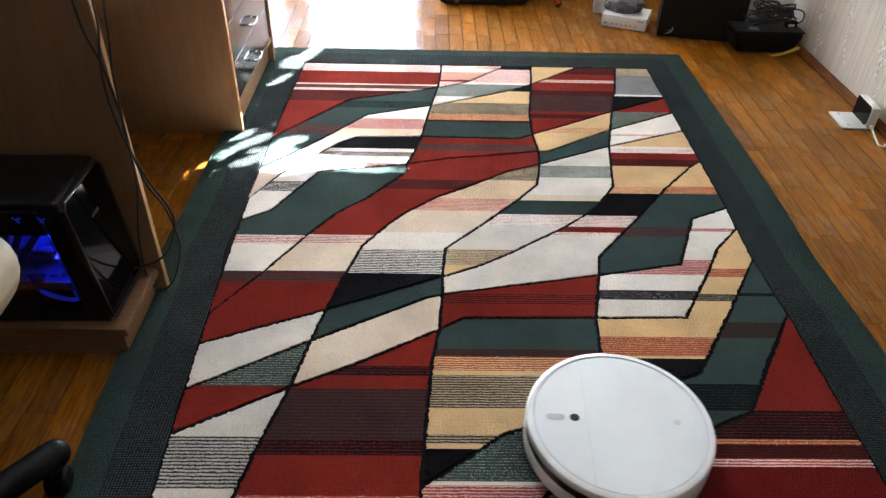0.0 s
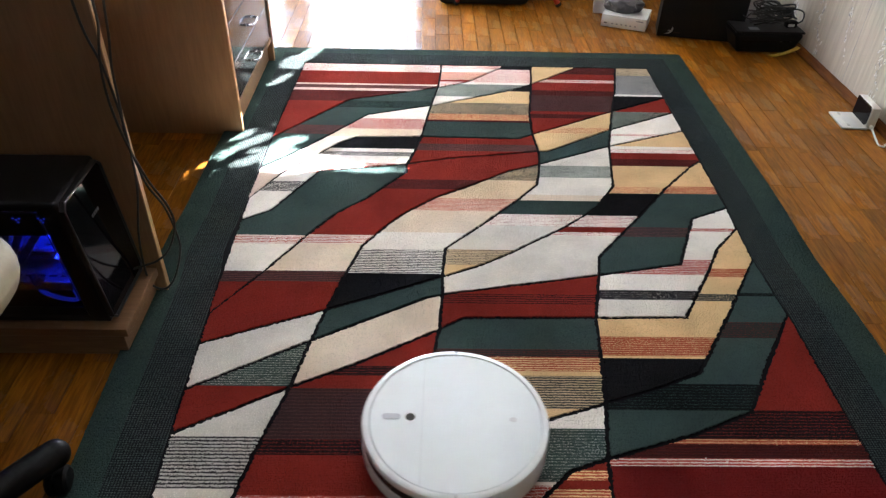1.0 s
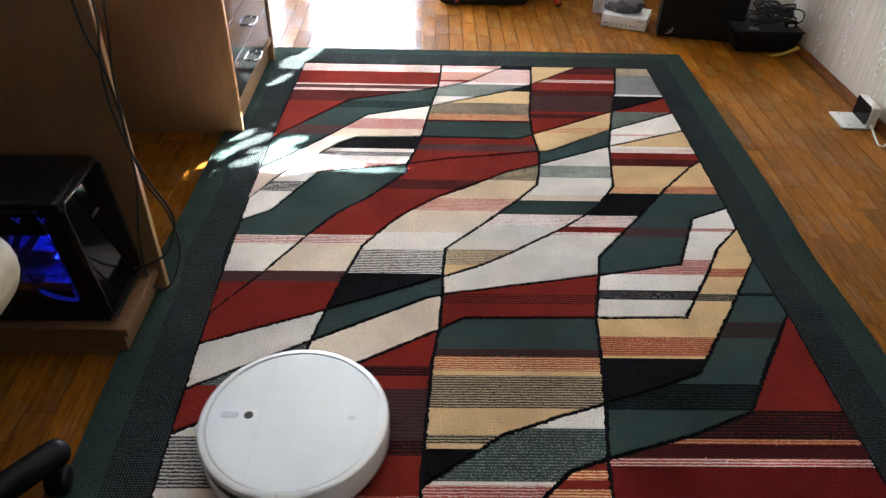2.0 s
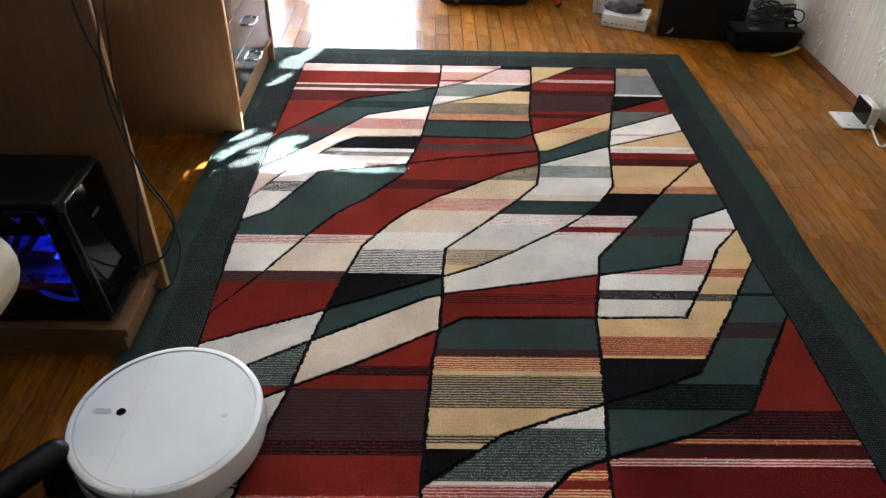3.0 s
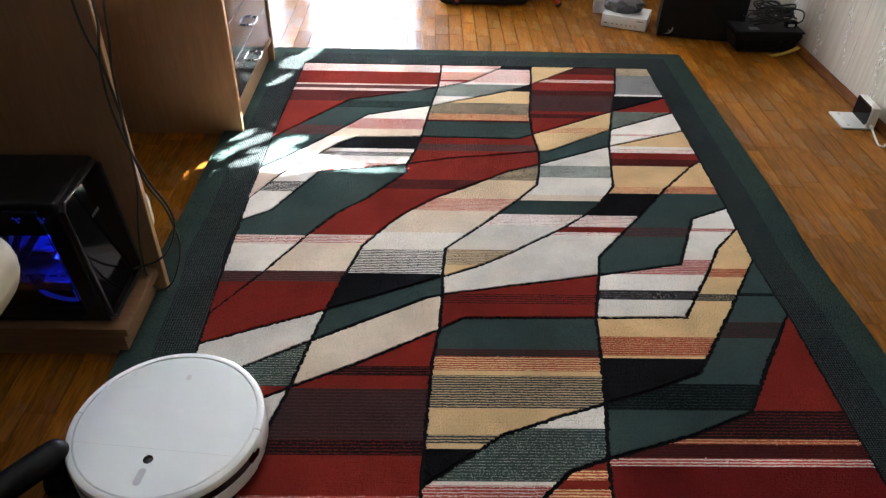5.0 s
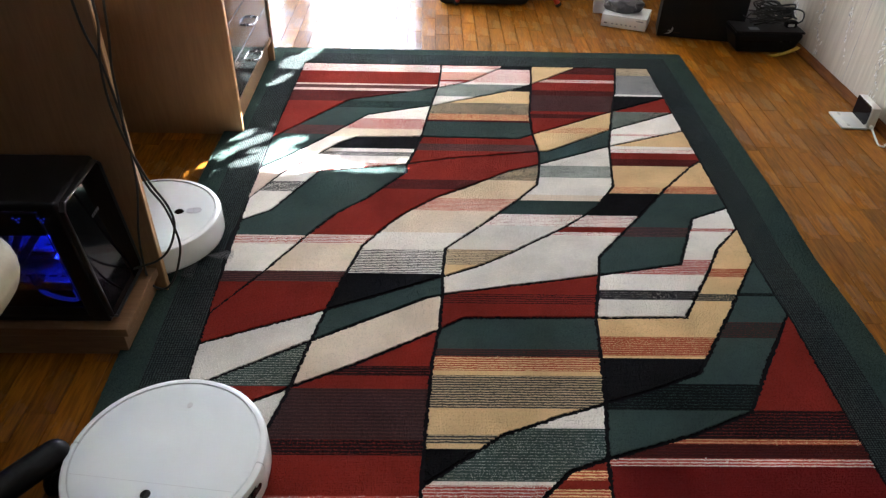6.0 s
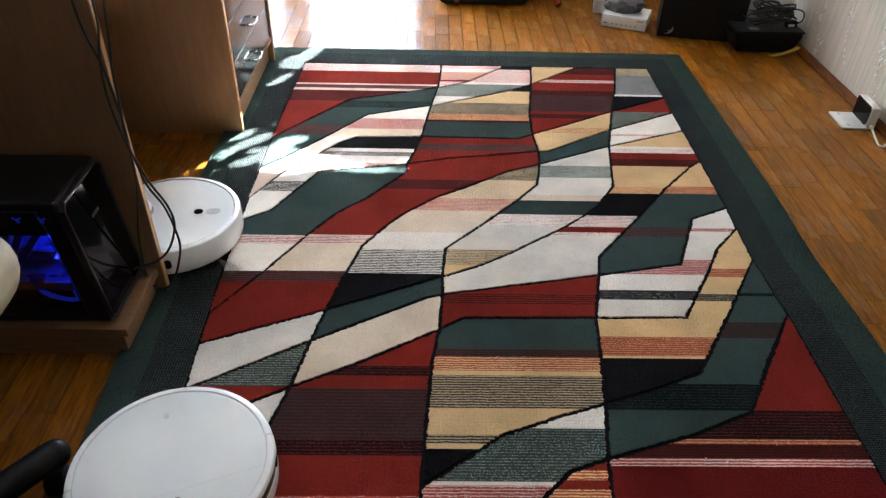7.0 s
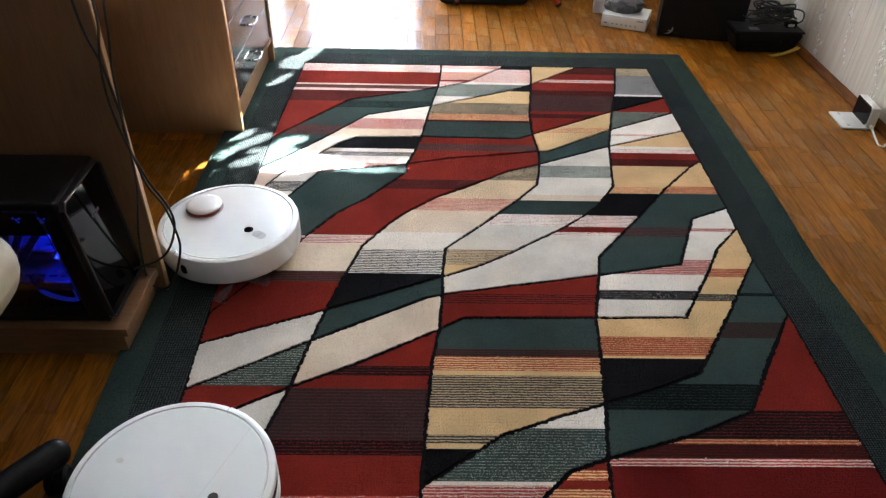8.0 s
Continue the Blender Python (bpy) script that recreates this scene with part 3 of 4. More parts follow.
weave([(-0.5, 2.039), (-0.276, 2.32), (-0.12, 2.372), (0.032, 2.43), (0.006, 2.282), (-0.208, 2.206), (-0.324, 2.056), (-0.437, 1.916), (-0.503, 1.851)],
      [("green", 2.311), ("moss", 2.259), ("green", 2.127), ("plum", 2.065), ("green", None)])
weave([(-0.503, 1.851), (-0.437, 1.916), (-0.324, 2.056), (-0.208, 2.206), (0.006, 2.282), (-0.023, 2.058), (-0.233, 2.048), (-0.283, 2.009), (-0.367, 1.905), (-0.431, 1.827), (-0.504, 1.689)],
      [("white", 2.179), ("rose", 2.106), ("linen2", 2.05), ("white", 1.847), ("linen", None)])
weave([(-0.504, 1.689), (-0.431, 1.827), (-0.367, 1.905), (-0.283, 2.009), (-0.233, 2.048), (-0.023, 2.058), (-0.041, 1.97), (-0.065, 1.886), (-0.2, 1.859), (-0.324, 1.837), (-0.429, 1.629), (-0.504, 1.579)],
      [("black", 1.976), ("white", 1.955), ("salt", 1.93), ("white", 1.887), ("rose", 1.827), ("white", 1.778), ("salt", 1.724), ("white", None)])
weave([(-0.504, 1.579), (-0.429, 1.629), (-0.324, 1.837), (-0.2, 1.859), (-0.065, 1.886), (-0.065, 1.837), (-0.171, 1.697), (-0.25, 1.617), (-0.313, 1.519), (-0.402, 1.361), (-0.498, 1.211)],
      [("green", 1.514), ("linen", 1.507), ("rose", 1.478), ("white", 1.365), ("plum", 1.324), ("red", None)])
weave([(-0.023, 2.058), (0.292, 2.053), (0.339, 2.085), (0.347, 1.974), (0.073, 1.924), (-0.039, 1.894), (-0.062, 1.888), (-0.041, 1.97)],
      [("red", 2.012), ("plum", 1.969), ("red", None)])
weave([(-0.065, 1.886), (-0.039, 1.894), (0.073, 1.924), (0.347, 1.974), (0.341, 1.895), (0.242, 1.852), (0.119, 1.764), (0.021, 1.702), (-0.065, 1.621), (-0.101, 1.575), (-0.169, 1.47), (-0.201, 1.353), (-0.231, 1.228), (-0.495, 1.115), (-0.498, 1.211), (-0.402, 1.361), (-0.313, 1.519), (-0.25, 1.617), (-0.171, 1.697), (-0.065, 1.837)],
      [("red", 1.797), ("maroon", 1.745), ("red", 1.518), ("linen", 1.511), ("rose", 1.481), ("linen2", 1.368), ("plum", 1.327), ("red", None)])
weave([(0.341, 1.895), (0.319, 1.778), (0.253, 1.693), (0.142, 1.567), (0.047, 1.465), (0.038, 1.351), (-0.088, 1.292), (-0.231, 1.228), (-0.201, 1.353), (-0.169, 1.47), (-0.101, 1.575), (-0.065, 1.621), (0.021, 1.702), (0.119, 1.764), (0.242, 1.852)],
      [("pepper", 1.799), ("sand2", 1.698), ("rose2", 1.637), ("linen2", 1.534), ("white", 1.458), ("salt", 1.362), ("black", None)])
weave([(-0.231, 1.228), (-0.088, 1.292), (0.038, 1.351), (0.038, 1.284), (0, 1.273), (-0.146, 1.188), (-0.253, 1.127)],
      [("green", None)])
weave([(-0.253, 1.127), (-0.146, 1.188), (0, 1.273), (0.038, 1.284), (0.029, 1.166), (-0.137, 1.066), (-0.278, 0.992)],
      [("linen2", None)])
weave([(-0.495, 1.115), (-0.231, 1.228), (-0.253, 1.127), (-0.491, 0.984)],
      [("white", None)])
weave([(-0.491, 0.984), (-0.253, 1.127), (-0.278, 0.992), (-0.487, 0.874)],
      [("mist", 0.995), ("red", None)])
weave([(-0.487, 0.874), (-0.278, 0.992), (-0.315, 0.846), (-0.338, 0.736), (-0.348, 0.6), (-0.363, 0.6), (-0.48, 0.6), (-0.481, 0.735)],
      [("white", 0.868), ("slate", 0.754), ("white", 0.71), ("red", None)])
weave([(-0.278, 0.992), (-0.137, 1.066), (0.029, 1.166), (0.014, 1.068), (0.005, 0.944), (-0.006, 0.76), (-0.008, 0.717), (-0.012, 0.6), (-0.363, 0.6), (-0.348, 0.6), (-0.338, 0.736), (-0.315, 0.846)],
      [("red", 1.053), ("ember", 1.025), ("red", 0.99), ("plum2", 0.863), ("ember", 0.827), ("red", 0.741), ("rose", 0.728), ("red", 0.674), ("sand", 0.614), ("green", None)])
weave([(0.046, 2.632), (0.289, 2.632), (0.17, 2.509), (0.126, 2.472), (0.032, 2.43), (0.043, 2.554)],
      [("rose", 2.599), ("white", 2.568), ("rose2", 2.497), ("red", 2.482), ("rose", None)])
weave([(0.289, 2.632), (0.393, 2.632), (0.377, 2.473), (0.299, 2.416), (0.225, 2.381), (0.006, 2.282), (0.032, 2.43), (0.126, 2.472), (0.17, 2.509)],
      [("black", 2.598), ("rose", 2.476), ("white", 2.461), ("mist", 2.357), ("white", None)])
weave([(0.006, 2.282), (0.225, 2.381), (0.299, 2.416), (0.377, 2.473), (0.346, 2.239), (0.339, 2.085), (0.292, 2.053), (-0.023, 2.058)],
      [("black", 2.405), ("sand", 2.308), ("pepper", 2.222), ("amber", 2.176), ("maroon", 2.164), ("green", None)])
weave([(0.393, 2.632), (0.565, 2.632), (0.471, 2.547), (0.377, 2.473)],
      [("sand", None)])
weave([(0.565, 2.632), (0.722, 2.632), (0.68, 2.431), (0.634, 2.257), (0.457, 2.152), (0.339, 2.085), (0.346, 2.239), (0.377, 2.473), (0.471, 2.547)],
      [("maroon", 2.565), ("red", 2.513), ("rose", 2.488), ("red", 2.42), ("maroon", 2.378), ("plum2", 2.252), ("red", 2.231), ("maroon", 2.201), ("red", None)])
weave([(0.339, 2.085), (0.457, 2.152), (0.634, 2.257), (0.604, 2.125), (0.377, 1.975), (0.347, 1.974)],
      [("sand", 2.136), ("amber", 2.093), ("sand", None)])
weave([(0.347, 1.974), (0.377, 1.975), (0.604, 2.125), (0.578, 2.014), (0.341, 1.895)],
      [("green", None)])
weave([(0.341, 1.895), (0.578, 2.014), (0.543, 1.775), (0.484, 1.679), (0.444, 1.633), (0.371, 1.567), (0.208, 1.445), (0.133, 1.397), (0.038, 1.351), (0.047, 1.465), (0.142, 1.567), (0.253, 1.693), (0.319, 1.778)],
      [("white", 1.887), ("mist", 1.819), ("white", 1.723), ("linen2", 1.694), ("green", 1.624), ("rose", 1.57), ("white", 1.462), ("pepper", 1.399), ("sand", None)])
weave([(0.722, 2.632), (0.847, 2.632), (0.847, 2.372), (0.634, 2.257), (0.68, 2.431)],
      [("pepper", 2.559), ("slate2", 2.395), ("white", 2.381), ("black", None)])
weave([(0.634, 2.257), (0.847, 2.372), (0.847, 2.256), (0.604, 2.125)],
      [("red", 2.256), ("mist", None)])
weave([(0.604, 2.125), (0.847, 2.256), (0.847, 2.125), (0.578, 2.014)],
      [("white", 2.097), ("rose", 2.081), ("white", None)])
weave([(0.578, 2.014), (0.847, 2.125), (0.847, 1.929), (0.807, 1.895), (0.701, 1.773), (0.582, 1.617), (0.518, 1.536), (0.44, 1.437), (0.426, 1.364), (0.038, 1.286), (0.038, 1.351), (0.133, 1.397), (0.208, 1.445), (0.371, 1.567), (0.444, 1.633), (0.484, 1.679), (0.543, 1.775)],
      [("sand", 2.014), ("white", 1.994), ("rose", 1.972), ("red", 1.934), ("maroon", 1.892), ("sand", 1.773), ("amber", 1.737), ("black", 1.622), ("rose", 1.568), ("red", 1.542), ("rose", 1.527), ("white", None)])
weave([(0.847, 1.929), (0.845, 1.67), (0.73, 1.612), (0.643, 1.411), (0.426, 1.364), (0.44, 1.437), (0.518, 1.536), (0.582, 1.617), (0.701, 1.773), (0.807, 1.895)],
      [("sand", 1.779), ("amber", 1.739), ("green", 1.57), ("plum", 1.526), ("green", None)])
weave([(0.845, 1.67), (0.84, 1.569), (0.759, 1.479), (0.694, 1.363), (0.602, 1.214), (0.391, 1.209), (0.426, 1.364), (0.643, 1.411), (0.73, 1.612)],
      [("white", 1.569), ("rose", 1.553), ("white", 1.43), ("rose", 1.368), ("white", 1.308), ("slate", 1.273), ("white", None)])
weave([(0.84, 1.569), (0.836, 1.433), (0.72, 1.248), (0.584, 1.042), (0.475, 0.993), (0.365, 0.956), (0.378, 1.072), (0.391, 1.209), (0.602, 1.214), (0.694, 1.363), (0.759, 1.479)],
      [("sand", 1.395), ("amber", 1.361), ("sand", 1.297), ("pepper", 1.271), ("sand", 1.148), ("amber", 1.089), ("sand", 1.082), ("black", None)])
weave([(0.836, 1.433), (0.845, 1.227), (0.742, 1.076), (0.656, 0.936), (0.524, 0.879), (0.344, 0.822), (0.365, 0.956), (0.475, 0.993), (0.584, 1.042), (0.72, 1.248)],
      [("green", 1.302), ("moss", 1.29), ("green", 1.199), ("plum3", 1.147), ("green", 1.01), ("moss", 0.939), ("green", None)])
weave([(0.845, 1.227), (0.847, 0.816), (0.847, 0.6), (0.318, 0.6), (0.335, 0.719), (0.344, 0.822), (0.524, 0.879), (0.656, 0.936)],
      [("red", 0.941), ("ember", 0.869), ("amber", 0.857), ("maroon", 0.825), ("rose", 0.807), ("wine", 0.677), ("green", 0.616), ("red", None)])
weave([(0.038, 1.286), (0.426, 1.364), (0.391, 1.209), (0.085, 1.204), (0.029, 1.166)],
      [("red", 1.288), ("ember", 1.254), ("red", None)])
weave([(0.029, 1.166), (0.085, 1.204), (0.391, 1.209), (0.378, 1.072), (0.365, 0.956), (0.266, 0.921), (0.15, 0.876), (0.099, 0.837), (-0.006, 0.76), (0.005, 0.944), (0.014, 1.068)],
      [("green", 1.106), ("plum3", 1.083), ("amber", 1.042), ("sand", 1.029), ("pepper", 0.941), ("sand", 0.876), ("pepper", 0.855), ("sand", 0.843), ("black", None)])
weave([(-0.006, 0.76), (0.099, 0.837), (0.15, 0.876), (0.266, 0.921), (0.365, 0.956), (0.344, 0.822), (0.269, 0.794), (0.21, 0.735), (0.145, 0.686), (0.102, 0.6), (-0.012, 0.6), (-0.008, 0.717)],
      [("white", 0.892), ("mist", 0.772), ("white", 0.764), ("rose", 0.713), ("white", 0.665), ("green", None)])
weave([(0.21, 0.735), (0.269, 0.794), (0.344, 0.822), (0.335, 0.719), (0.318, 0.6), (-0.012, 0.6), (0.102, 0.6), (0.145, 0.686)],
      [("red", 0.796), ("amber", 0.776), ("red", 0.756), ("amber", 0.73), ("red", 0.655), ("sand", None)])


# ---- desk side ----
def handle_mesh():
    """A bowed metal pull, along y, standing off in +x."""
    pts = [(0, -0.045, 0), (0.012, -0.047, 0), (0.024, -0.036, -0.002), (0.028, 0, -0.004), (0.024, 0.036, -0.002), (0.012, 0.047, 0), (0, 0.045, 0)]
    bm = tube(pts, 0.0042, 8)
    for y in (-0.045, 0.045):
        lathe([(0.0, 0.004), (0.006, 0.004), (0.007, 0.0)], 12, bm=bm, at=(0.0, y, -0.001))
    return bm


def drawer_cabinet():
    c = thing("drawer_cabinet", "beech laminate drawer cabinet with dark grey drawer fronts", "cabinet", pose(0, 0, 0))
    x0, x1, y0, y1, top = -1.18, -0.598, 2.072, 2.662, 0.735
    part("side_panel", box(x0, x1 - 0.002, y0, y0 + 0.018, 0.002, top), BEECH, c)
    part("side_panel", box(x0, x1 - 0.002, y1 - 0.018, y1, 0.002, top), BEECH, c)
    for y in (y0, y1 - 0.018):
        part("edging", box(x1 - 0.002, x1 + 0.0005, y + 0.0005, y + 0.0175, 0.004, top), BEECH_EDGE, c)
    part("back_panel", box(x0 + 0.002, x0 + 0.008, y0 + 0.018, y1 - 0.018, 0.03, top), BEECH, c)
    part("plinth", box(x1 - 0.040, x1 - 0.022, y0 + 0.018, y1 - 0.018, 0.002, 0.088), BEECH_X, c)
    part("bottom_board", box(x0 + 0.01, x1 - 0.004, y0 + 0.018, y1 - 0.018, 0.088, 0.104), BEECH_X, c)
    z = 0.108
    for i in range(5):
        d = part("drawer", box(x1 - 0.022, x1 - 0.005, y0 + 0.021, y1 - 0.021, z, z + 0.117, 0.0015), DRAWER_FACE, c, "dark grey laminate drawer front")
        part("drawer_box", box(x0 + 0.05, x1 - 0.022, y0 + 0.03, y1 - 0.03, z + 0.01, z + 0.09), BEECH_X, d)
        h = part("handle", handle_mesh(), CHROME, d, "bowed chrome handle", True)
        h.location, h.scale = (x1 - 0.005, 2.355, z + 0.043), (0.9, 0.86, 0.9)
        z += 0.121
    return c


drawer_cabinet()


def computer_desk():
    d = thing("computer_desk", "beech laminate computer desk with a plain side panel", "desk", pose(0, 0, 0))
    part("side_panel", box(-1.50, -0.612, 1.290, 1.306, 0.0, 0.74), BEECH, d)
    part("edging", box(-0.612, -0.6095, 1.2905, 1.3055, 0.002, 0.74), BEECH_EDGE, d, "pale beech edge strip")
    # unseen top, added to shade the space under the desk
    part("tabletop", box(-1.54, -0.585, 1.28, 2.70, 0.7405, 0.766, 0.003), BEECH_X, d)
    return d


computer_desk()


def computer_stand():
    s = thing("computer_stand", "low beech laminate stand under the computer case", "computer stand", pose(0, 0, 0))
    part("plinth", box(-1.48, -0.636, 1.092, 1.286, 0.0, 0.060, 0.001), BEECH_X, s)
    part("top_board", box(-1.50, -0.622, 1.083, 1.2885, 0.060, 0.081, 0.0015), BEECH_X, s)
    return s


computer_stand()


def leant(bm, by=0.095, about=0.15):
    """Leans a piece of the case forward at its foot."""
    for v in bm.verts:
        v.co.x += (about - v.co.z) * by
    return bm


def computer_case():
    """The case stands side-on: its glass side faces -y, its glossy front +x and leans forward at the foot."""
    c = thing("computer_case", "black computer tower with blue lights behind a glass side", "computer case", pose(0, 0, 0.0815))
    x0, x1, y0, y1, h = -1.10, -0.664, 1.100, 1.284, 0.300
    part("top_panel", leant(box(x0, x1 - 0.006, y0, y1, h - 0.022, h, 0.009, 3)), BLACK_CASE, c, smooth=True)
    part("floor_panel", leant(box(x0, x1 - 0.006, y0, y1, 0.006, 0.022, 0.003)), BLACK_CASE, c)
    part("back_panel", box(x0, x0 + 0.004, y0 + 0.004, y1, 0.022, h - 0.022), BLACK_CASE, c)
    part("far_panel", leant(box(x0 + 0.004, x1 - 0.01, y1 - 0.004, y1, 0.022, h - 0.022)), BLACK_CASE, c)
    front = part("front_panel", leant(box(x1 - 0.050, x1 - 0.006, y0, y1, 0.004, h - 0.003, 0.008, 3)), BLACK_CASE, c, smooth=True)
    # a slim lip, a lighter black than the case, runs round the glossy cover, with cut corners
    def loop(inset, cut):
        ya, yb, za, zb = y0 + inset, y1 - inset, 0.006 + inset, h - 0.004 - inset
        return [(ya + cut, za), (yb - cut, za), (yb, za + cut), (yb, zb - cut), (yb - cut, zb), (ya + cut, zb), (ya, zb - cut), (ya, za + cut)]
    bm = bmesh.new()
    rings = [[bm.verts.new((x, y, z)) for y, z in loop(d, k)] for x, d, k in ((x1 - 0.006, 0.0, 0.014), (x1 + 0.003, 0.0005, 0.014), (x1 + 0.0045, 0.002, 0.0135), (x1 + 0.0045, 0.0045, 0.012), (x1 - 0.001, 0.006, 0.012))]
    for one, two in zip(rings, rings[1:]):
        for k in range(8):
            bm.faces.new((one[k], one[(k + 1) % 8], two[(k + 1) % 8], two[k]))
    bmesh.ops.recalc_face_normals(bm, faces=bm.faces)
    part("lip", leant(bm), LIP, front, "satin black lip round the front")
    part("front_cover", leant(box(x1 - 0.004, x1 + 0.001, y0 + 0.007, y1 - 0.007, 0.014, h - 0.012, 0.001)), GLOSS_BLACK, c, "glossy black acrylic front")
    for k in range(4):
        part("badge", leant(box(x1 + 0.001, x1 + 0.0016, 1.181 + k * 0.0085, 1.187 + k * 0.0085, 0.213, 0.2195)), INK, front, "small grey badge")
    part("side_bar", leant(box(x0, x1 - 0.050, y0, y0 + 0.006, h - 0.073, h - 0.022)), BLACK_CASE, c)
    part("side_bar", leant(box(x0, x1 - 0.050, y0, y0 + 0.006, 0.022, 0.045)), BLACK_CASE, c)
    glass = part("side_glass", leant(box(x0 + 0.004, x1 - 0.050, y0 + 0.001, y0 + 0.005, 0.045, h - 0.073)), SMOKED, c, "smoked glass side window")
    glass.visible_shadow = False
    part("motherboard", box(x0 + 0.03, x1 - 0.075, y1 - 0.022, y1 - 0.012, 0.03, h - 0.04), DARK_BOARD, c)
    shroud = part("power_cover", box(x0 + 0.006, x1 - 0.052, y0 + 0.012, y1 - 0.023, 0.098, 0.103, 0.001), CIRCUIT, c, "blue-lit cover over the power supply")
    part("cover_lip", box(x0 + 0.006, x1 - 0.052, y0 + 0.010, y0 + 0.012, 0.085, 0.104), CHROME, shroud)
    for k in range(5):
        part("slot", box(x1 - 0.175 + k * 0.024, x1 - 0.159 + k * 0.024, y0 + 0.03, y0 + 0.036, 0.103, 0.1036), BLACK_MATTE, shroud)
    card = part("graphics_card", leant(box(x0 + 0.05, x1 - 0.085, y0 + 0.060, y1 - 0.03, 0.128, 0.150, 0.004), -0.3, 0.14), CIRCUIT, c)
    part("fan_shroud", box(x0 + 0.06, x1 - 0.088, y0 + 0.055, y0 + 0.060, 0.131, 0.147), CHROME, card)
    for k, (dx, dz, tilt, half) in enumerate(((-0.120, 0.178, 38, 0.060), (-0.155, 0.172, 30, 0.052), (-0.185, 0.168, 24, 0.050), (-0.100, 0.150, 62, 0.045))):
        part("riser_strip", box(-0.007, 0.007, -0.012, 0.012, -half, half, 0.001), CIRCUIT, c, "pale strip lit blue").matrix_local = pose(x1 + dx, y0 + 0.050 + 0.012 * k, dz, 0, tilt, 0)
    for k in range(4):
        part("memory_stick", box(x1 - 0.165 - 0.014 * k, x1 - 0.159 - 0.014 * k, y1 - 0.06, y1 - 0.022, 0.14, 0.26), CIRCUIT, c)
    fan = lathe([(0.040, 0.0), (0.046, 0.0), (0.046, 0.018), (0.040, 0.018), (0.040, 0.0)], 32)
    f = part("fan_ring", fan, BLUE_LED, c, "blue lit fan ring", True)
    f.matrix_local = pose(x1 - 0.085, 1.192, 0.200, 0, 90, 0)
    for k in range(7):
        part("fan_blade", box(-0.036, -0.008, -0.010, 0.010, -0.001, 0.001), CIRCUIT, f).matrix_local = pose(0, 0, 0.009, 0, 0, k * 51.4) @ pose(0, 0, 0, 28, 0, 0)
    cooler = part("cooler", box(x1 - 0.29, x1 - 0.21, y1 - 0.11, y1 - 0.022, 0.15, 0.235, 0.003), CHROME, c, "finned metal cooler")
    for k in range(9):
        part("fin", box(x1 - 0.292, x1 - 0.208, y1 - 0.112, y1 - 0.024, 0.153 + k * 0.009, 0.1555 + k * 0.009), CHROME, cooler)
    # glowing strips added to fill the inside of the case with blue
    part("fill_strip", box(x0 + 0.05, x1 - 0.07, y1 - 0.030, y1 - 0.024, 0.262, 0.270), BLUE_LED, c, "blue strip added to light the inside")
    part("fill_strip", box(x1 - 0.075, x1 - 0.070, y0 + 0.03, y1 - 0.03, 0.150, 0.154), BLUE_LED, c, "blue strip added to light the inside")
    # the blue light on this tube is put into its material as a weak glow
    part("cable", tube([(x1 - 0.125, 1.118, 0.112), (x1 - 0.118, 1.114, 0.080), (x1 - 0.085, 1.114, 0.060), (x1 - 0.052, 1.116, 0.056), (x1 - 0.056, 1.120, 0.080), (x1 - 0.075, 1.14, 0.108)], 0.0045, 6), BLUE_FAINT, c, "tube with its blue light put in as a weak glow", True)
    part("cable", tube([(x1 - 0.128, 1.120, 0.118), (x1 - 0.120, 1.112, 0.100), (x1 - 0.108, 1.116, 0.112)], 0.007, 6), CABLE, c, "", True)
    for k in range(2):
        for a, b2 in ((0, 0), (0.006, 0.003), (-0.005, 0.004), (0.002, -0.005)):
            part("vent_light", pill(x1 - 0.056 - k * 0.046 + a, b2, 0.004, 0.003, 0, 0.001), BLUE_FAINT, c, "dim blue vent light").matrix_local = pose(0, y0 - 0.0005, h - 0.036, 90, 0, 0)
    for x in (x0 + 0.04, x1 - 0.06):
        for y in (y0 + 0.03, y1 - 0.03):
            part("foot", lathe([(0.0, 0.0), (0.012, 0.0), (0.012, 0.007), (0.0, 0.007)], 16, at=(x, y, 0.0)), RUBBER, c)
    return c


computer_case()


def hanging_cable(points, name, label):
    ob = new(name, mesh_of(name, tube(points, 0.0026, 8), CABLE, True))
    return tagged(ob, label, "cable", "cables by the desk panel")


Y = 1.262
hanging_cable([(x, Y - 0.006 * (i % 2), z) for i, (x, z) in enumerate(
    ((-0.622, 0.745), (-0.622, 0.703), (-0.619, 0.642), (-0.602, 0.587), (-0.597, 0.510), (-0.592, 0.431), (-0.602, 0.319), (-0.624, 0.203), (-0.636, 0.108),
     (-0.628, 0.058), (-0.602, 0.040), (-0.569, 0.084), (-0.545, 0.158), (-0.544, 0.219), (-0.557, 0.270), (-0.578, 0.326), (-0.591, 0.380), (-0.595, 0.431),
     (-0.592, 0.498), (-0.585, 0.579), (-0.577, 0.643), (-0.568, 0.70), (-0.562, 0.745)))], "hanging_cable", "thin black cable hanging in a loop beside the desk")
hanging_cable([(x, Y - 0.018, z) for x, z in
    ((-0.581, 0.745), (-0.581, 0.703), (-0.583, 0.663), (-0.597, 0.600), (-0.602, 0.533), (-0.597, 0.468), (-0.585, 0.406), (-0.566, 0.340), (-0.542, 0.285),
     (-0.537, 0.234), (-0.560, 0.173), (-0.592, 0.138), (-0.630, 0.121), (-0.655, 0.110), (-0.662, 0.090))], "hanging_cable", "thin black cable drooping from the desk to the computer")


def office_chair():
    c = thing("office_chair", "office chair with cream seat and black five-legged base", "office chair", pose(-0.785, 0.515, 0))
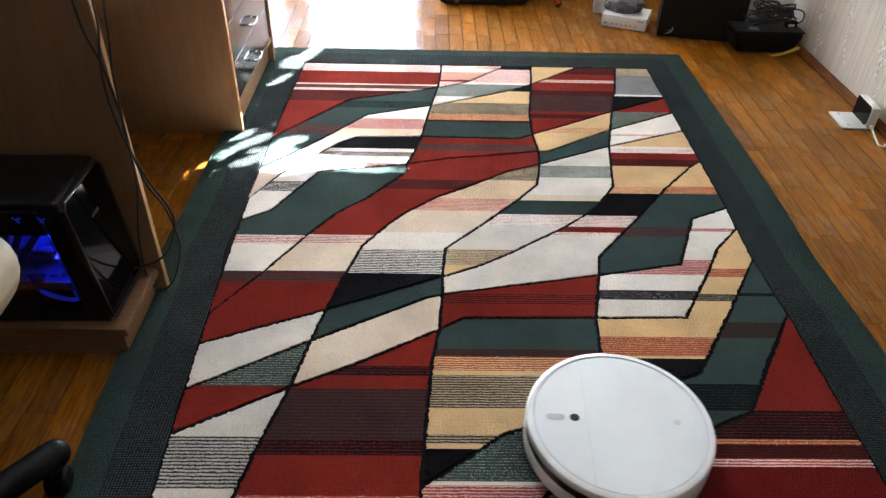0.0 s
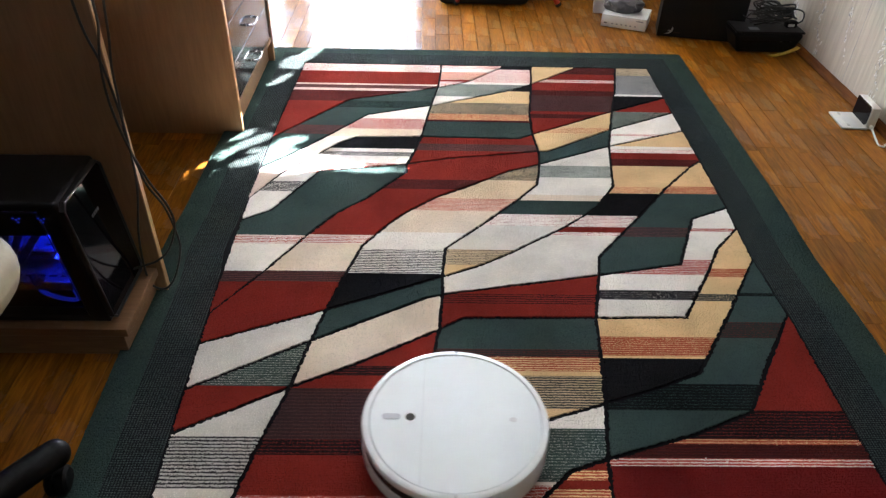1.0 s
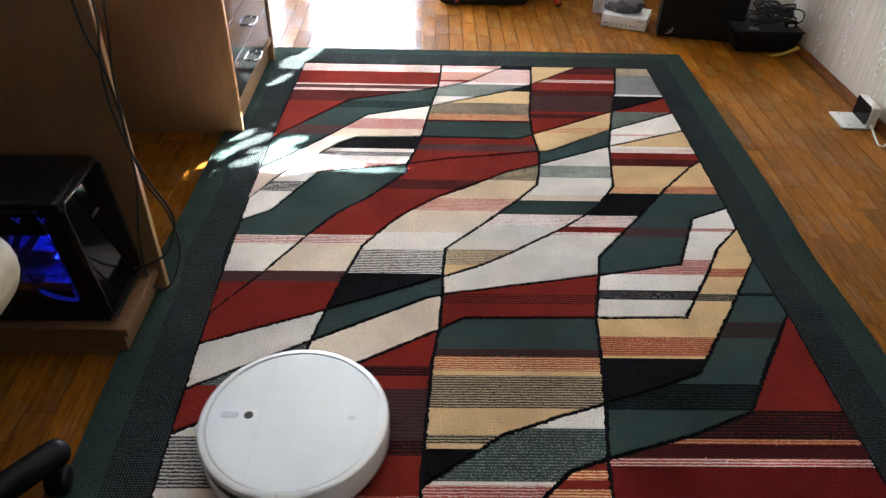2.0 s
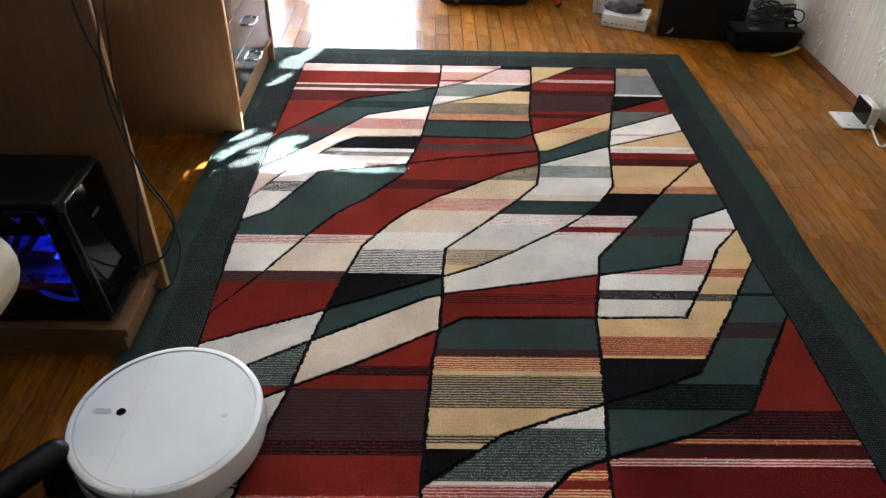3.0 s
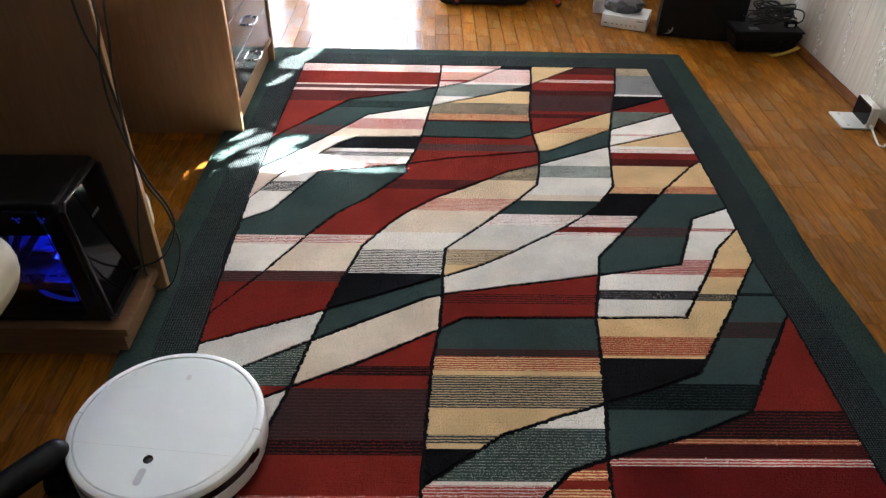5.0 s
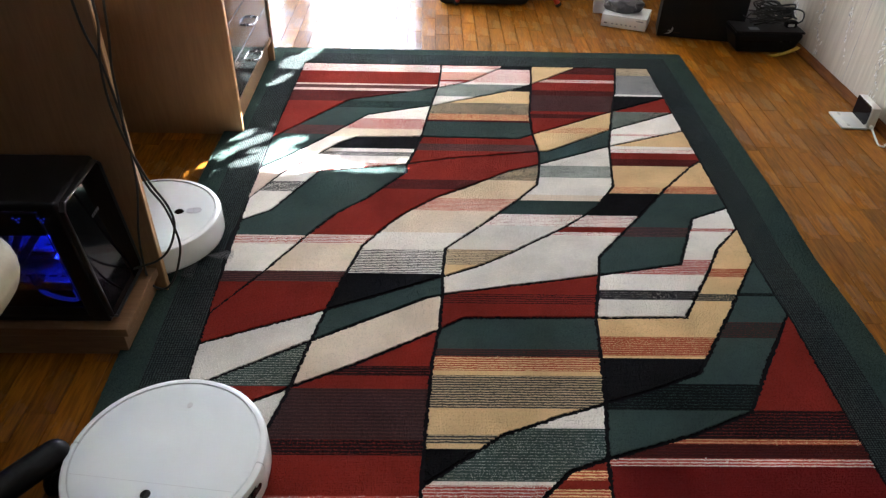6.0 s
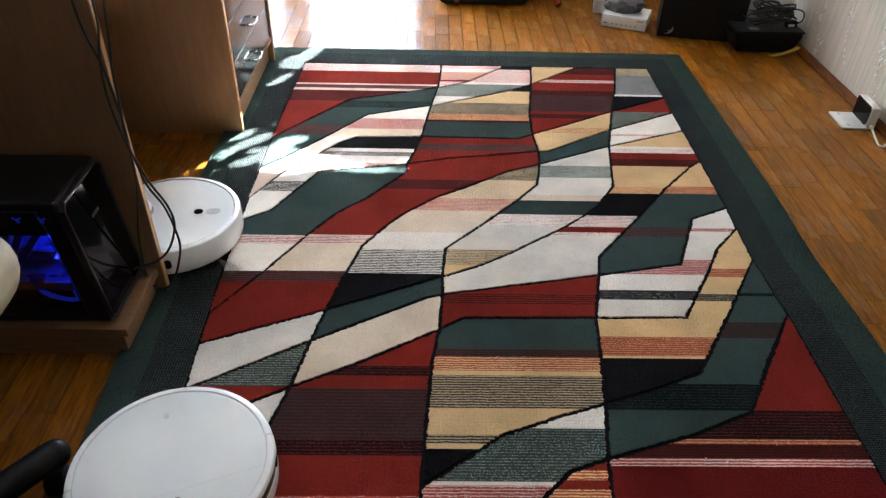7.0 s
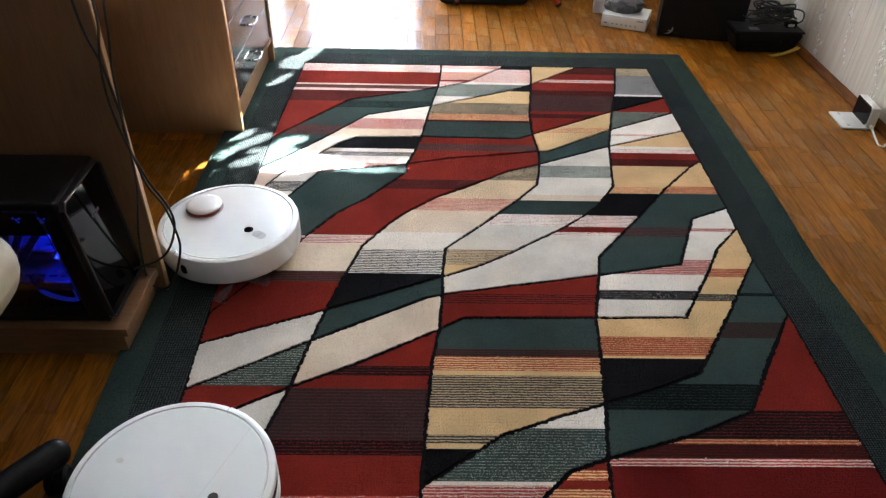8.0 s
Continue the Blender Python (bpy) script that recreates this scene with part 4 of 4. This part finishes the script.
    part("hub", lathe([(0.0, 0.075), (0.035, 0.075), (0.04, 0.09), (0.04, 0.13), (0.028, 0.14), (0.0, 0.14)], 24), BLACK_MATTE, c, smooth=True)
    part("gas_column", lathe([(0.0, 0.13), (0.025, 0.13), (0.025, 0.25), (0.015, 0.25), (0.015, 0.40), (0.0, 0.40)], 20), BLACK_MATTE, c, smooth=True)
    part("seat_plate", box(-0.10, 0.10, -0.08, 0.08, 0.39, 0.415, 0.006), BLACK_CASE, c)
    leg_bm = tube([(0.03, 0, 0.108), (0.12, 0, 0.108), (0.22, 0, 0.099), (0.295, 0, 0.086)], 0.0255, 14)
    leg_me = mesh_of("leg", leg_bm, BLACK_MATTE, True)
    tip = bmesh.new()
    bmesh.ops.create_uvsphere(tip, u_segments=16, v_segments=10, radius=0.0262)
    tip_me = mesh_of("leg_cap", tip, BLACK_MATTE, True)
    wheel_me = mesh_of("castor", lathe([(0.0, -0.019), (0.02, -0.019), (0.026, -0.014), (0.026, -0.004), (0.02, -0.003), (0.02, 0.003), (0.026, 0.004), (0.026, 0.014), (0.02, 0.019), (0.0, 0.019)], 20), BLACK_MATTE, True)
    for k in range(5):
        leg = new("leg", leg_me)
        leg.parent = c
        leg.matrix_local = pose(0, 0, 0, 0, 0, 60 + 72 * k)
        cap = new("leg_cap", tip_me)
        cap.parent, cap.location = leg, (0.295, 0, 0.086)
        wheel = new("castor", wheel_me)
        wheel.parent = leg
        wheel.matrix_local = pose(0.283, 0.0, 0.0265, 90, 0, 40)
    seat = bmesh.new()
    box(-0.275, 0.192, -0.07, 0.395, 0.414, 0.49, bm=seat)
    ups = [e for e in seat.edges if abs(e.verts[0].co.z - e.verts[1].co.z) > 0.05]
    bmesh.ops.bevel(seat, geom=ups, offset=0.13, segments=10, profile=0.5, affect="EDGES")
    rims = [e for e in seat.edges if abs(e.verts[0].co.z - e.verts[1].co.z) < 1e-4 and len(e.link_faces) == 2 and abs(e.link_faces[0].normal.z - e.link_faces[1].normal.z) > 0.5]
    bmesh.ops.bevel(seat, geom=rims, offset=0.038, segments=6, profile=0.5, affect="EDGES")
    part("seat", seat, CREAM_SHELL, c, "cream leatherette seat cushion", True)
    return c


office_chair()


# ---- far end ----
def white_carton():
    c = thing("white_carton", "small white printed cardboard box on the parquet", "box", pose(0.757, 3.122, 0.0, 0, 0, -21.5))
    part("carton", box(0, 0.195, 0, 0.150, 0, 0.052, 0.0012), WHITE_CARD, c)
    part("print_block", box(0.012, 0.026, -0.0006, 0.0002, 0.014, 0.020), INK, c)
    for k in range(6):
        part("print_line", box(0.046 + k * 0.02, 0.054 + k * 0.02, -0.0006, 0.0002, 0.014, 0.019), SEAM, c)
    part("print_line", box(0.150, 0.182, -0.0006, 0.0002, 0.038, 0.043), SEAM, c)
    part("flap_line", box(0.004, 0.191, -0.0004, 0.0002, 0.0505, 0.0515), SEAM, c)
    return c


white_carton()
c = thing("tall_carton", "white cardboard box standing behind the printed box", "box", pose(0.752, 3.285, 0.0, 0, 0, -10))
part("carton", box(0, 0.10, 0, 0.09, 0, 0.16, 0.0012), WHITE_CARD, c)
part("tape", box(0.035, 0.06, -0.0006, 0.0905, 0.10, 0.1605), LID, c)


def soft_bag():
    bm = bmesh.new()
    bmesh.ops.create_icosphere(bm, subdivisions=4, radius=1.0)
    for v in bm.verts:
        q = v.co.copy()
        f = 1 + 0.22 * noise.noise(q * 2.1) + 0.10 * noise.noise(q * 6.0)
        v.co = Vector((q.x * 0.082 * f, q.y * 0.058 * f, max(q.z * 0.045 * f, -0.026)))
    ob = new("plastic_bag", mesh_of("plastic_bag", bm, GREY_BAG, True))
    ob.matrix_world = pose(0.860, 3.175, 0.0785, 0, 0, -21)
    return tagged(ob, "crumpled grey plastic bag lying on a white box", "bag")


soft_bag()


def black_carton():
    c = thing("black_carton", "large matt black box with a small grey emblem", "box", pose(0.980, 3.012, 0.0, 0, 0, -11.5))
    part("carton", box(0, 0.345, 0, 0.11, 0, 0.40, 0.003), BLACK_MATTE, c)
    part("emblem", prism([(0.030, 0.012), (0.050, 0.014), (0.062, 0.024), (0.064, 0.040), (0.058, 0.044), (0.056, 0.030), (0.040, 0.028), (0.052, 0.022)], 0, 0.0006), SEAM, c, "small grey emblem").matrix_local = pose(0, 0, 0, 90, 0, 0)
    part("print_line", box(0.066, 0.094, -0.0007, 0.0003, 0.0185, 0.0225), BOTTOM_DARK, c)
    return c


black_carton()


def black_device():
    """A low black appliance with a slanting underside; cables lie on it."""
    c = thing("black_device", "low black plastic appliance on the parquet by the wall", "appliance", pose(1.248, 2.832, 0.0))
    bm = box(0, 0.280, 0, 0.16, 0, 0.084, 0.014, 3)
    for v in bm.verts:
        if v.co.z < 0.03:
            v.co.x = 0.140 + (v.co.x - 0.140) * 0.86
            v.co.y = 0.08 + (v.co.y - 0.08) * 0.9
    part("body", bm, BLACK_MATTE, c, smooth=False)
    part("lid", box(-0.002, 0.281, -0.003, 0.163, 0.0835, 0.092, 0.004), BLACK_CASE, c)
    part("label_plate", box(0.06, 0.10, 0.02, 0.05, 0.0922, 0.0928), SEAM, c)
    part("front_groove", box(0.03, 0.235, -0.0008, 0.0006, 0.050, 0.053), BUMPER_GAP, c)
    return c


black_device()


def cable_heap():
    c = thing("cable_heap", "tangled black cables with a power plug, on the appliance", "cables", pose(-0.004, -0.006, 0))
    rng = random.Random(3)
    bm = bmesh.new()
    for k in range(9):
        pts = []
        cx, cy, r = rng.uniform(1.37, 1.45), rng.uniform(2.90, 2.945), rng.uniform(0.035, 0.065)
        a0 = rng.uniform(0, 6.28)
        for i in range(15):
            a = a0 + i * 0.75
            rr = r * (1 + 0.25 * math.sin(i * 1.7 + k))
            pts.append((cx + rr * 1.25 * math.cos(a), cy + rr * 0.7 * math.sin(a), 0.096 + 0.007 * k + 0.022 * abs(math.sin(i * 0.9 + k))))
        part("cord", tube(pts, 0.0032, 6, smooth_steps=4), CABLE, c, smooth=True)
    tube([(1.44, 2.93, 0.11), (1.49, 2.92, 0.155), (1.535, 2.915, 0.15), (1.54, 2.91, 0.115), (1.50, 2.905, 0.0965)], 0.0032, 6, bm=bm)
    part("cord", bm, CABLE, c, smooth=True)
    part("plug", box(1.468, 1.512, 2.882, 2.912, 0.0925, 0.120, 0.004), BLACK_MATTE, c)
    part("plug_label", box(1.474, 1.500, 2.8815, 2.8822, 0.098, 0.109), WHITE_CARD, c, "white rating label")
    return c


cable_heap()


def yellow_strap():
    bm = bmesh.new()
    mid = [(1.398, 2.803), (1.425, 2.806), (1.452, 2.811), (1.478, 2.818), (1.500, 2.823), (1.515, 2.826)]
    rows = []
    for i, (x, y) in enumerate(mid):
        z = 0.030 * (i / 5) ** 1.6
        rows.append([bm.verts.new((x + dx, y + dy, z + dz)) for dx, dy, dz in ((0.004, -0.008, 0.001), (-0.004, 0.008, 0.001), (-0.004, 0.008, 0.004), (0.004, -0.008, 0.004))])
    for one, two in zip(rows, rows[1:]):
        for k in range(4):
            bm.faces.new((one[k], one[(k + 1) % 4], two[(k + 1) % 4], two[k]))
    bm.faces.new(rows[0][::-1])
    bm.faces.new(rows[-1])
    bmesh.ops.recalc_face_normals(bm, faces=bm.faces)
    return tagged(new("yellow_strap", mesh_of("yellow_strap", bm, YELLOW)), "short yellow strap lying in front of the appliance", "strap")


yellow_strap()
c = thing("grey_board", "pale grey board leaning in the corner behind the appliance", "board", pose(1.372, 3.125, 0.0, -6, 0, 0))
part("board", box(0, 0.150, 0, 0.018, 0.0, 0.34, 0.002), plain("grey_board_paint", (0.42, 0.42, 0.43), 0.6), c)


def folding_stool():
    c = thing("folding_stool", "stool with slanting red tubular legs and black seat", "stool", pose(0.36, 3.49, 0))
    for sx in (-1, 1):
        for sy in (-1, 1):
            leg = part("leg", tube([(sx * 0.240, sy * 0.13, 0.010), (sx * 0.190, sy * 0.115, 0.10), (sx * 0.06, sy * 0.08, 0.42)], 0.013, 10), RED_LEG, c, "red tubular leg", True)
            part("foot_cap", tube([(sx * 0.2445, sy * 0.1313, 0.004), (sx * 0.238, sy * 0.130, 0.014)], 0.0145, 10), RUBBER, leg)
    part("seat", box(-0.17, 0.17, -0.13, 0.13, 0.42, 0.45, 0.012, 3), BLACK_MATTE, c, smooth=True)
    return c


folding_stool()
c = thing("black_bag", "black fabric bag lying under the red-legged stool", "bag", pose(0.31, 3.45, 0))
bm = box(-0.275, 0.155, -0.10, 0.10, 0.0, 0.10, 0.035, 4)
part("body", bm, RUBBER, c, smooth=True)
part("piping", tube([(-0.24, -0.100, 0.036), (-0.06, -0.1015, 0.034), (0.12, -0.100, 0.030)], 0.003, 6), CABLE, c)


def robot_dock():
    """The robot's charging base, askew against the skirting: a ramp and an upright with a dark face."""
    c = thing("charging_dock", "white robot charging dock with black front by the wall", "charging dock", pose(1.511, 2.232, 0, 0, 0, -3))
    pad = part("ramp", box(-0.098, -0.012, -0.062, 0.060, 0.0, 0.008, 0.003, 2), DOCK_WHITE, c, smooth=True)
    part("well", pill(-0.055, -0.010, 0.066, 0.040, 0.0078, 0.0086, math.pi / 2), WHITE_CARD, pad, "shallow round well")
    part("contact", pill(-0.070, 0.042, 0.016, 0.008, 0.0078, 0.0092, math.pi / 2), DOCK_GREY, pad)
    part("contact", pill(-0.070, -0.042, 0.016, 0.008, 0.0078, 0.0092, math.pi / 2), DOCK_GREY, pad)
    part("tower", box(-0.018, 0.012, -0.058, 0.058, 0.0, 0.078, 0.005, 3), DOCK_WHITE, c, smooth=True)
    bm = bmesh.new()
    ya, yb, za, zb, k = -0.051, 0.054, 0.010, 0.0765, 0.008
    rim = [(ya + k, za), (yb, za), (yb, zb), (ya + k, zb), (ya, zb - k), (ya, za + k)]
    near, far = [bm.verts.new((-0.0195, y, z)) for y, z in rim], [bm.verts.new((-0.016, y, z)) for y, z in rim]
    bm.faces.new(near)
    bm.faces.new(far[::-1])
    for a in range(6):
        bm.faces.new((near[a], near[(a + 1) % 6], far[(a + 1) % 6], far[a]))
    bmesh.ops.recalc_face_normals(bm, faces=bm.faces)
    part("front", bm, GLOSS_BLACK, c, "glossy black front window")
    part("cord_boot", tube([(-0.002, -0.054, 0.014), (-0.003, -0.070, 0.010)], 0.006, 10), DOCK_WHITE, c, smooth=True)
    part("cord", tube([(-0.003, -0.068, 0.010), (-0.006, -0.095, 0.005), (-0.016, -0.140, 0.0035), (-0.022, -0.172, 0.0035), (-0.010, -0.182, 0.0035), (0.006, -0.172, 0.0035), (0.005, -0.30, 0.0035)], 0.0030, 8), DOCK_WHITE, c, "white cord", True)
    return c


robot_dock()


# ---- robot vacuums; each faces its own +x ----
def arc_shell(r, z0, z1, a0, a1, round_by, bm=None, thick=0.006):
    prof = [(r - thick, z0), (r - round_by * 0.4, z0), (r, z0 + round_by), (r, z1 - round_by), (r - round_by * 0.3, z1 - round_by * 0.3), (r - round_by, z1), (r - thick - round_by, z1)]
    return lathe(prof + [prof[0]], 48, a0, a1, bm)


def robot_low():
    v = thing("robot_vacuum", "low round white robot vacuum with a flat lid", "robot vacuum", None, "robot vacuums")
    part("chassis", lathe([(0.0, 0.010), (0.155, 0.010), (0.164, 0.018), (0.164, 0.070), (0.0, 0.070)], 64), BLACK_MATTE, v, "black lower chassis", True)
    part("rear_shell", arc_shell(0.1715, 0.016, 0.080, radians(90.6), radians(269.4), 0.007), SHELL, v, "", True)
    b = part("bumper", arc_shell(0.1725, 0.060, 0.080, radians(-78), radians(78), 0.007), SHELL, v, "white front bumper", True)
    part("bumper_skirt", arc_shell(0.1725, 0.014, 0.044, radians(-78), radians(78), 0.003), SHELL, b, "", True)
    for a0, a1 in ((-89.6, -78), (78, 89.6)):
        part("bumper_end", arc_shell(0.1725, 0.014, 0.080, radians(a0), radians(a1), 0.007), SHELL, b, "", True)
    part("sensor_slot", lathe([(0.160, 0.042), (0.1705, 0.043), (0.1705, 0.061), (0.160, 0.062)], 48, radians(-78.5), radians(78.5)), BUMPER_GAP, b, "dark sensor window", True)
    for a in (-78, 78):
        part("slot_end", pill(0.0, 0.0, 0.030, 0.0155, -0.003, 0.0006), BUMPER_GAP, b, "rounded end of the dark slot").matrix_local = pose(0.1722 * math.cos(radians(a)), 0.1722 * math.sin(radians(a)), 0.052, 90, 0, a + 90)
    part("rim_groove", lathe([(0.1560, 0.0770), (0.1655, 0.0770), (0.1700, 0.0740), (0.1700, 0.0500)], 72), FINE_SEAM, v, "", True)
    lid = part("lid", lathe([(0.0, 0.0795), (0.150, 0.0797), (0.1562, 0.0793), (0.1580, 0.0778), (0.1580, 0.071)], 72), LID, v, "smooth white lid", True)
    part("lens", lathe([(0.0, 0.0803), (0.006, 0.0805), (0.0085, 0.0802), (0.0088, 0.0792)], 24, at=(0.083, 0, 0)), LENS, lid, "black camera lens", True)
    part("button", pill(0.118, 0.0, 0.034, 0.013, 0.079, 0.0802), BUTTON, lid, "grey two-way button")
    part("seam", box(0.0606, 0.0612, -0.142, 0.142, 0.0790, 0.0797), FINE_SEAM, lid)
    part("mark", pill(-0.105, 0.0, 0.013, 0.010, 0.079, 0.0800), plain("faint_grey_mark", (0.62, 0.63, 0.66), 0.35), lid, "faint grey mark")
    for s in (-1, 1):
        part("wheel", lathe([(0.0, -0.012), (0.030, -0.012), (0.033, -0.008), (0.033, 0.008), (0.030, 0.012), (0.0, 0.012)], 24), RUBBER, v).matrix_local = pose(0, s * 0.115, 0.0335, 90, 0, 0)
    return v


def robot_turret():
    v = thing("robot_vacuum", "round white robot vacuum with a raised turret", "robot vacuum", None, "robot vacuums")
    part("chassis", lathe([(0.0, 0.012), (0.150, 0.012), (0.164, 0.022), (0.164, 0.076), (0.0, 0.076)], 64), BLACK_MATTE, v, "dark lower chassis", True)
    part("rear_shell", arc_shell(0.1715, 0.016, 0.081, radians(91), radians(269), 0.008), SHELL, v, "", True)
    part("bumper", arc_shell(0.1722, 0.014, 0.081, radians(-90.5), radians(90.5), 0.008), SHELL, v, "white front bumper", True)
    part("rim_groove", lathe([(0.155, 0.0765), (0.1635, 0.0765)], 72), plain("dark_grey_groove", (0.16, 0.16, 0.17), 0.5), v)
    lid = part("lid", lathe([(0.0, 0.0805), (0.148, 0.0805), (0.1550, 0.0800), (0.1570, 0.0780), (0.1570, 0.072)], 72), LID, v, "smooth white lid", True)
    part("lens", lathe([(0.0, 0.0813), (0.008, 0.0815), (0.0112, 0.0812), (0.0115, 0.0800)], 24, at=(0.070, 0, 0)), LENS, lid, "round dark button", True)
    part("button", pill(0.106, 0.0, 0.038, 0.024, 0.080, 0.0811), BUTTON, lid, "grey two-way button")
    part("button_line", box(0.1055, 0.1065, -0.010, 0.010, 0.0808, 0.0814), SEAM, lid)
    tur = part("turret", lathe([(0.0, 0.0972), (0.034, 0.0970), (0.0410, 0.0955), (0.0435, 0.0930), (0.0435, 0.0895), (0.040, 0.0885), (0.0, 0.0885)], 48, at=(-0.088, 0, 0)), SHELL, lid, "raised round scanner turret", True)
    part("turret_ring", lathe([(0.040, 0.0806), (0.041, 0.0806), (0.041, 0.0890), (0.040, 0.0890)], 48, at=(-0.088, 0, 0)), RED_RING, tur, "red scanner ring")
    part("turret_base", lathe([(0.0, 0.0806), (0.046, 0.0806), (0.048, 0.0800)], 48, at=(-0.088, 0, 0)), SEAM, tur)
    part("side_port", pill(0.0, 0.0, 0.026, 0.017, -0.0006, 0.0012), BUMPER_GAP, v, "small dark side window").matrix_local = pose(0.1715 * math.cos(radians(-81)), 0.1715 * math.sin(radians(-81)), 0.046, 90, 90, 9)
    for s in (-1, 1):
        part("wheel", lathe([(0.0, -0.012), (0.030, -0.012), (0.033, -0.008), (0.033, 0.008), (0.030, 0.012), (0.0, 0.012)], 24), RUBBER, v).matrix_local = pose(0, s * 0.115, 0.0335, 90, 0, 0)
    brush = part("side_brush", lathe([(0.0, 0.006), (0.010, 0.006), (0.010, 0.016), (0.0, 0.016)], 16, at=(0, 0, 0)), BLACK_MATTE, v)
    brush.location = (0.118, -0.098, 0)
    for k in range(3):
        a = radians(120 * k)
        bm = bmesh.new()
        for j in range(7):
            f = a + radians((j - 3) * 4.0)
            tube([(0.008 * math.cos(a), 0.008 * math.sin(a), 0.009), (0.045 * math.cos(f), 0.045 * math.sin(f), 0.006), (0.078 * math.cos(f), 0.078 * math.sin(f), 0.002)], 0.0006, 4, bm=bm, smooth_steps=2)
        part("bristles", bm, BRISTLE, brush)
    return v, brush


low_robot = robot_low()
turret_robot, spinning_brush = robot_turret()


# ---- parquet: strips 70 mm wide along y, with staggered ends ----
def parquet():
    floor = structure("floor", box(WEST - THICK, EAST + THICK, SOUTH - THICK, NORTH + THICK, -0.06, -0.012), BOTTOM_DARK, "glossy oak strip parquet floor", "floor")
    rng = random.Random(11)
    wide, gap = 0.058, 0.0010
    meshes = {}

    def plank(length):
        key = round(length, 3)
        if key not in meshes:
            h, w, c = key / 2 - gap / 2, wide / 2 - gap / 2, 0.0001
            bm = bmesh.new()
            low = [bm.verts.new((sx * w, sy * h, -0.012)) for sx, sy in ((-1, -1), (1, -1), (1, 1), (-1, 1))]
            mid = [bm.verts.new((sx * w, sy * h, -c)) for sx, sy in ((-1, -1), (1, -1), (1, 1), (-1, 1))]
            top = [bm.verts.new((sx * (w - c), sy * (h - c), 0)) for sx, sy in ((-1, -1), (1, -1), (1, 1), (-1, 1))]
            for one, two in ((low, mid), (mid, top)):
                for i in range(4):
                    bm.faces.new((one[i], one[(i + 1) % 4], two[(i + 1) % 4], two[i]))
            bm.faces.new(top)
            meshes[key] = mesh_of("plank", bm, PARQUET)
        return meshes[key]

    rest_v, rest_f = [], []
    x = WEST + wide / 2
    made = 0
    while x < EAST + 0.03:
        y = SOUTH + rng.choice((0.0, -0.1, -0.2, -0.3))
        while y < NORTH + 0.18:
            length = rng.choice((0.24, 0.30, 0.27, 0.21, 0.33))
            cy = y + length / 2
            shown = (x > 1.0 and 1.0 < cy < 2.9) or (2.7 < cy < 3.5 and x > -0.75) or (-0.95 < x < -0.62 and 0.8 < cy < 2.1)
            lift = rng.uniform(-0.0003, 0.0)
            me = plank(length)
            if shown and made < 300:
                ob = new("plank", me)
                ob.parent, ob.location = floor, (x, cy, lift)
                made += 1
            else:
                k = len(rest_v)
                rest_v += [(v.co.x + x, v.co.y + cy, v.co.z + lift) for v in me.vertices]
                rest_f += [tuple(k + i for i in f.vertices) for f in me.polygons]
            y += length
        x += wide
    me = bpy.data.meshes.new("planks")
    me.from_pydata(rest_v, [], rest_f)
    me.materials.append(PARQUET)
    ob = new("planks", me)
    ob.parent = floor
    tagged(ob, "", "", "", "stuff")


parquet()


def motions():
    """Both robots drive on the rug; the second comes out from beside the desk."""
    top = 0.0112

    def at(x, y, turn):
        return pose(x, y, top, 0, 0, turn)

    walk(low_robot, [(0.0, at(0.358, 0.850, 177)), (0.5, at(0.209, 0.848, 178)), (1.0, at(0.056, 0.851, 178.5)), (1.5, at(-0.090, 0.851, 178.5)), (1.7, at(-0.149, 0.851, 178.5)),
                     (2.3, at(-0.335, 0.855, 178.5)), (2.7, at(-0.455, 0.857, 178)), (2.9, at(-0.471, 0.857, 178)), (3.2, at(-0.468, 0.856, 179)), (3.5, at(-0.469, 0.855, 192)),
                     (3.7, at(-0.469, 0.855, 207)), (4.0, at(-0.470, 0.855, 229)), (4.2, at(-0.471, 0.855, 242)), (4.5, at(-0.470, 0.854, 254)), (4.7, at(-0.469, 0.850, 258)),
                     (5.2, at(-0.460, 0.835, 268)), (5.8, at(-0.450, 0.805, 274)), (6.0, at(-0.446, 0.772, 263)), (6.2, at(-0.446, 0.784, 263)), (6.5, at(-0.446, 0.793, 274)),
                     (6.8, at(-0.443, 0.787, 289)), (7.0, at(-0.431, 0.753, 291)), (7.3, at(-0.423, 0.720, 296)), (7.6, at(-0.422, 0.715, 316)), (8.0, at(-0.422, 0.716, 338))])
    walk(turret_robot, [(0.0, at(-1.10, 1.490, 5)), (3.0, at(-1.08, 1.490, 8)), (4.6, at(-0.945, 1.489, 10)), (5.8, at(-0.733, 1.488, 10)), (6.0, at(-0.696, 1.487, 10)), (6.2, at(-0.662, 1.487, 12)),
                        (6.5, at(-0.654, 1.489, 12)), (6.8, at(-0.659, 1.490, 9)), (7.0, at(-0.649, 1.497, 3)), (7.2, at(-0.598, 1.492, -4)), (7.5, at(-0.555, 1.484, -4)),
                        (7.8, at(-0.512, 1.477, -21)), (8.0, at(-0.495, 1.466, -35))])
    walk(spinning_brush, [(k * 0.1, pose(0.118, -0.098, 0, 0, 0, 80 * k)) for k in range(81)])


motions()
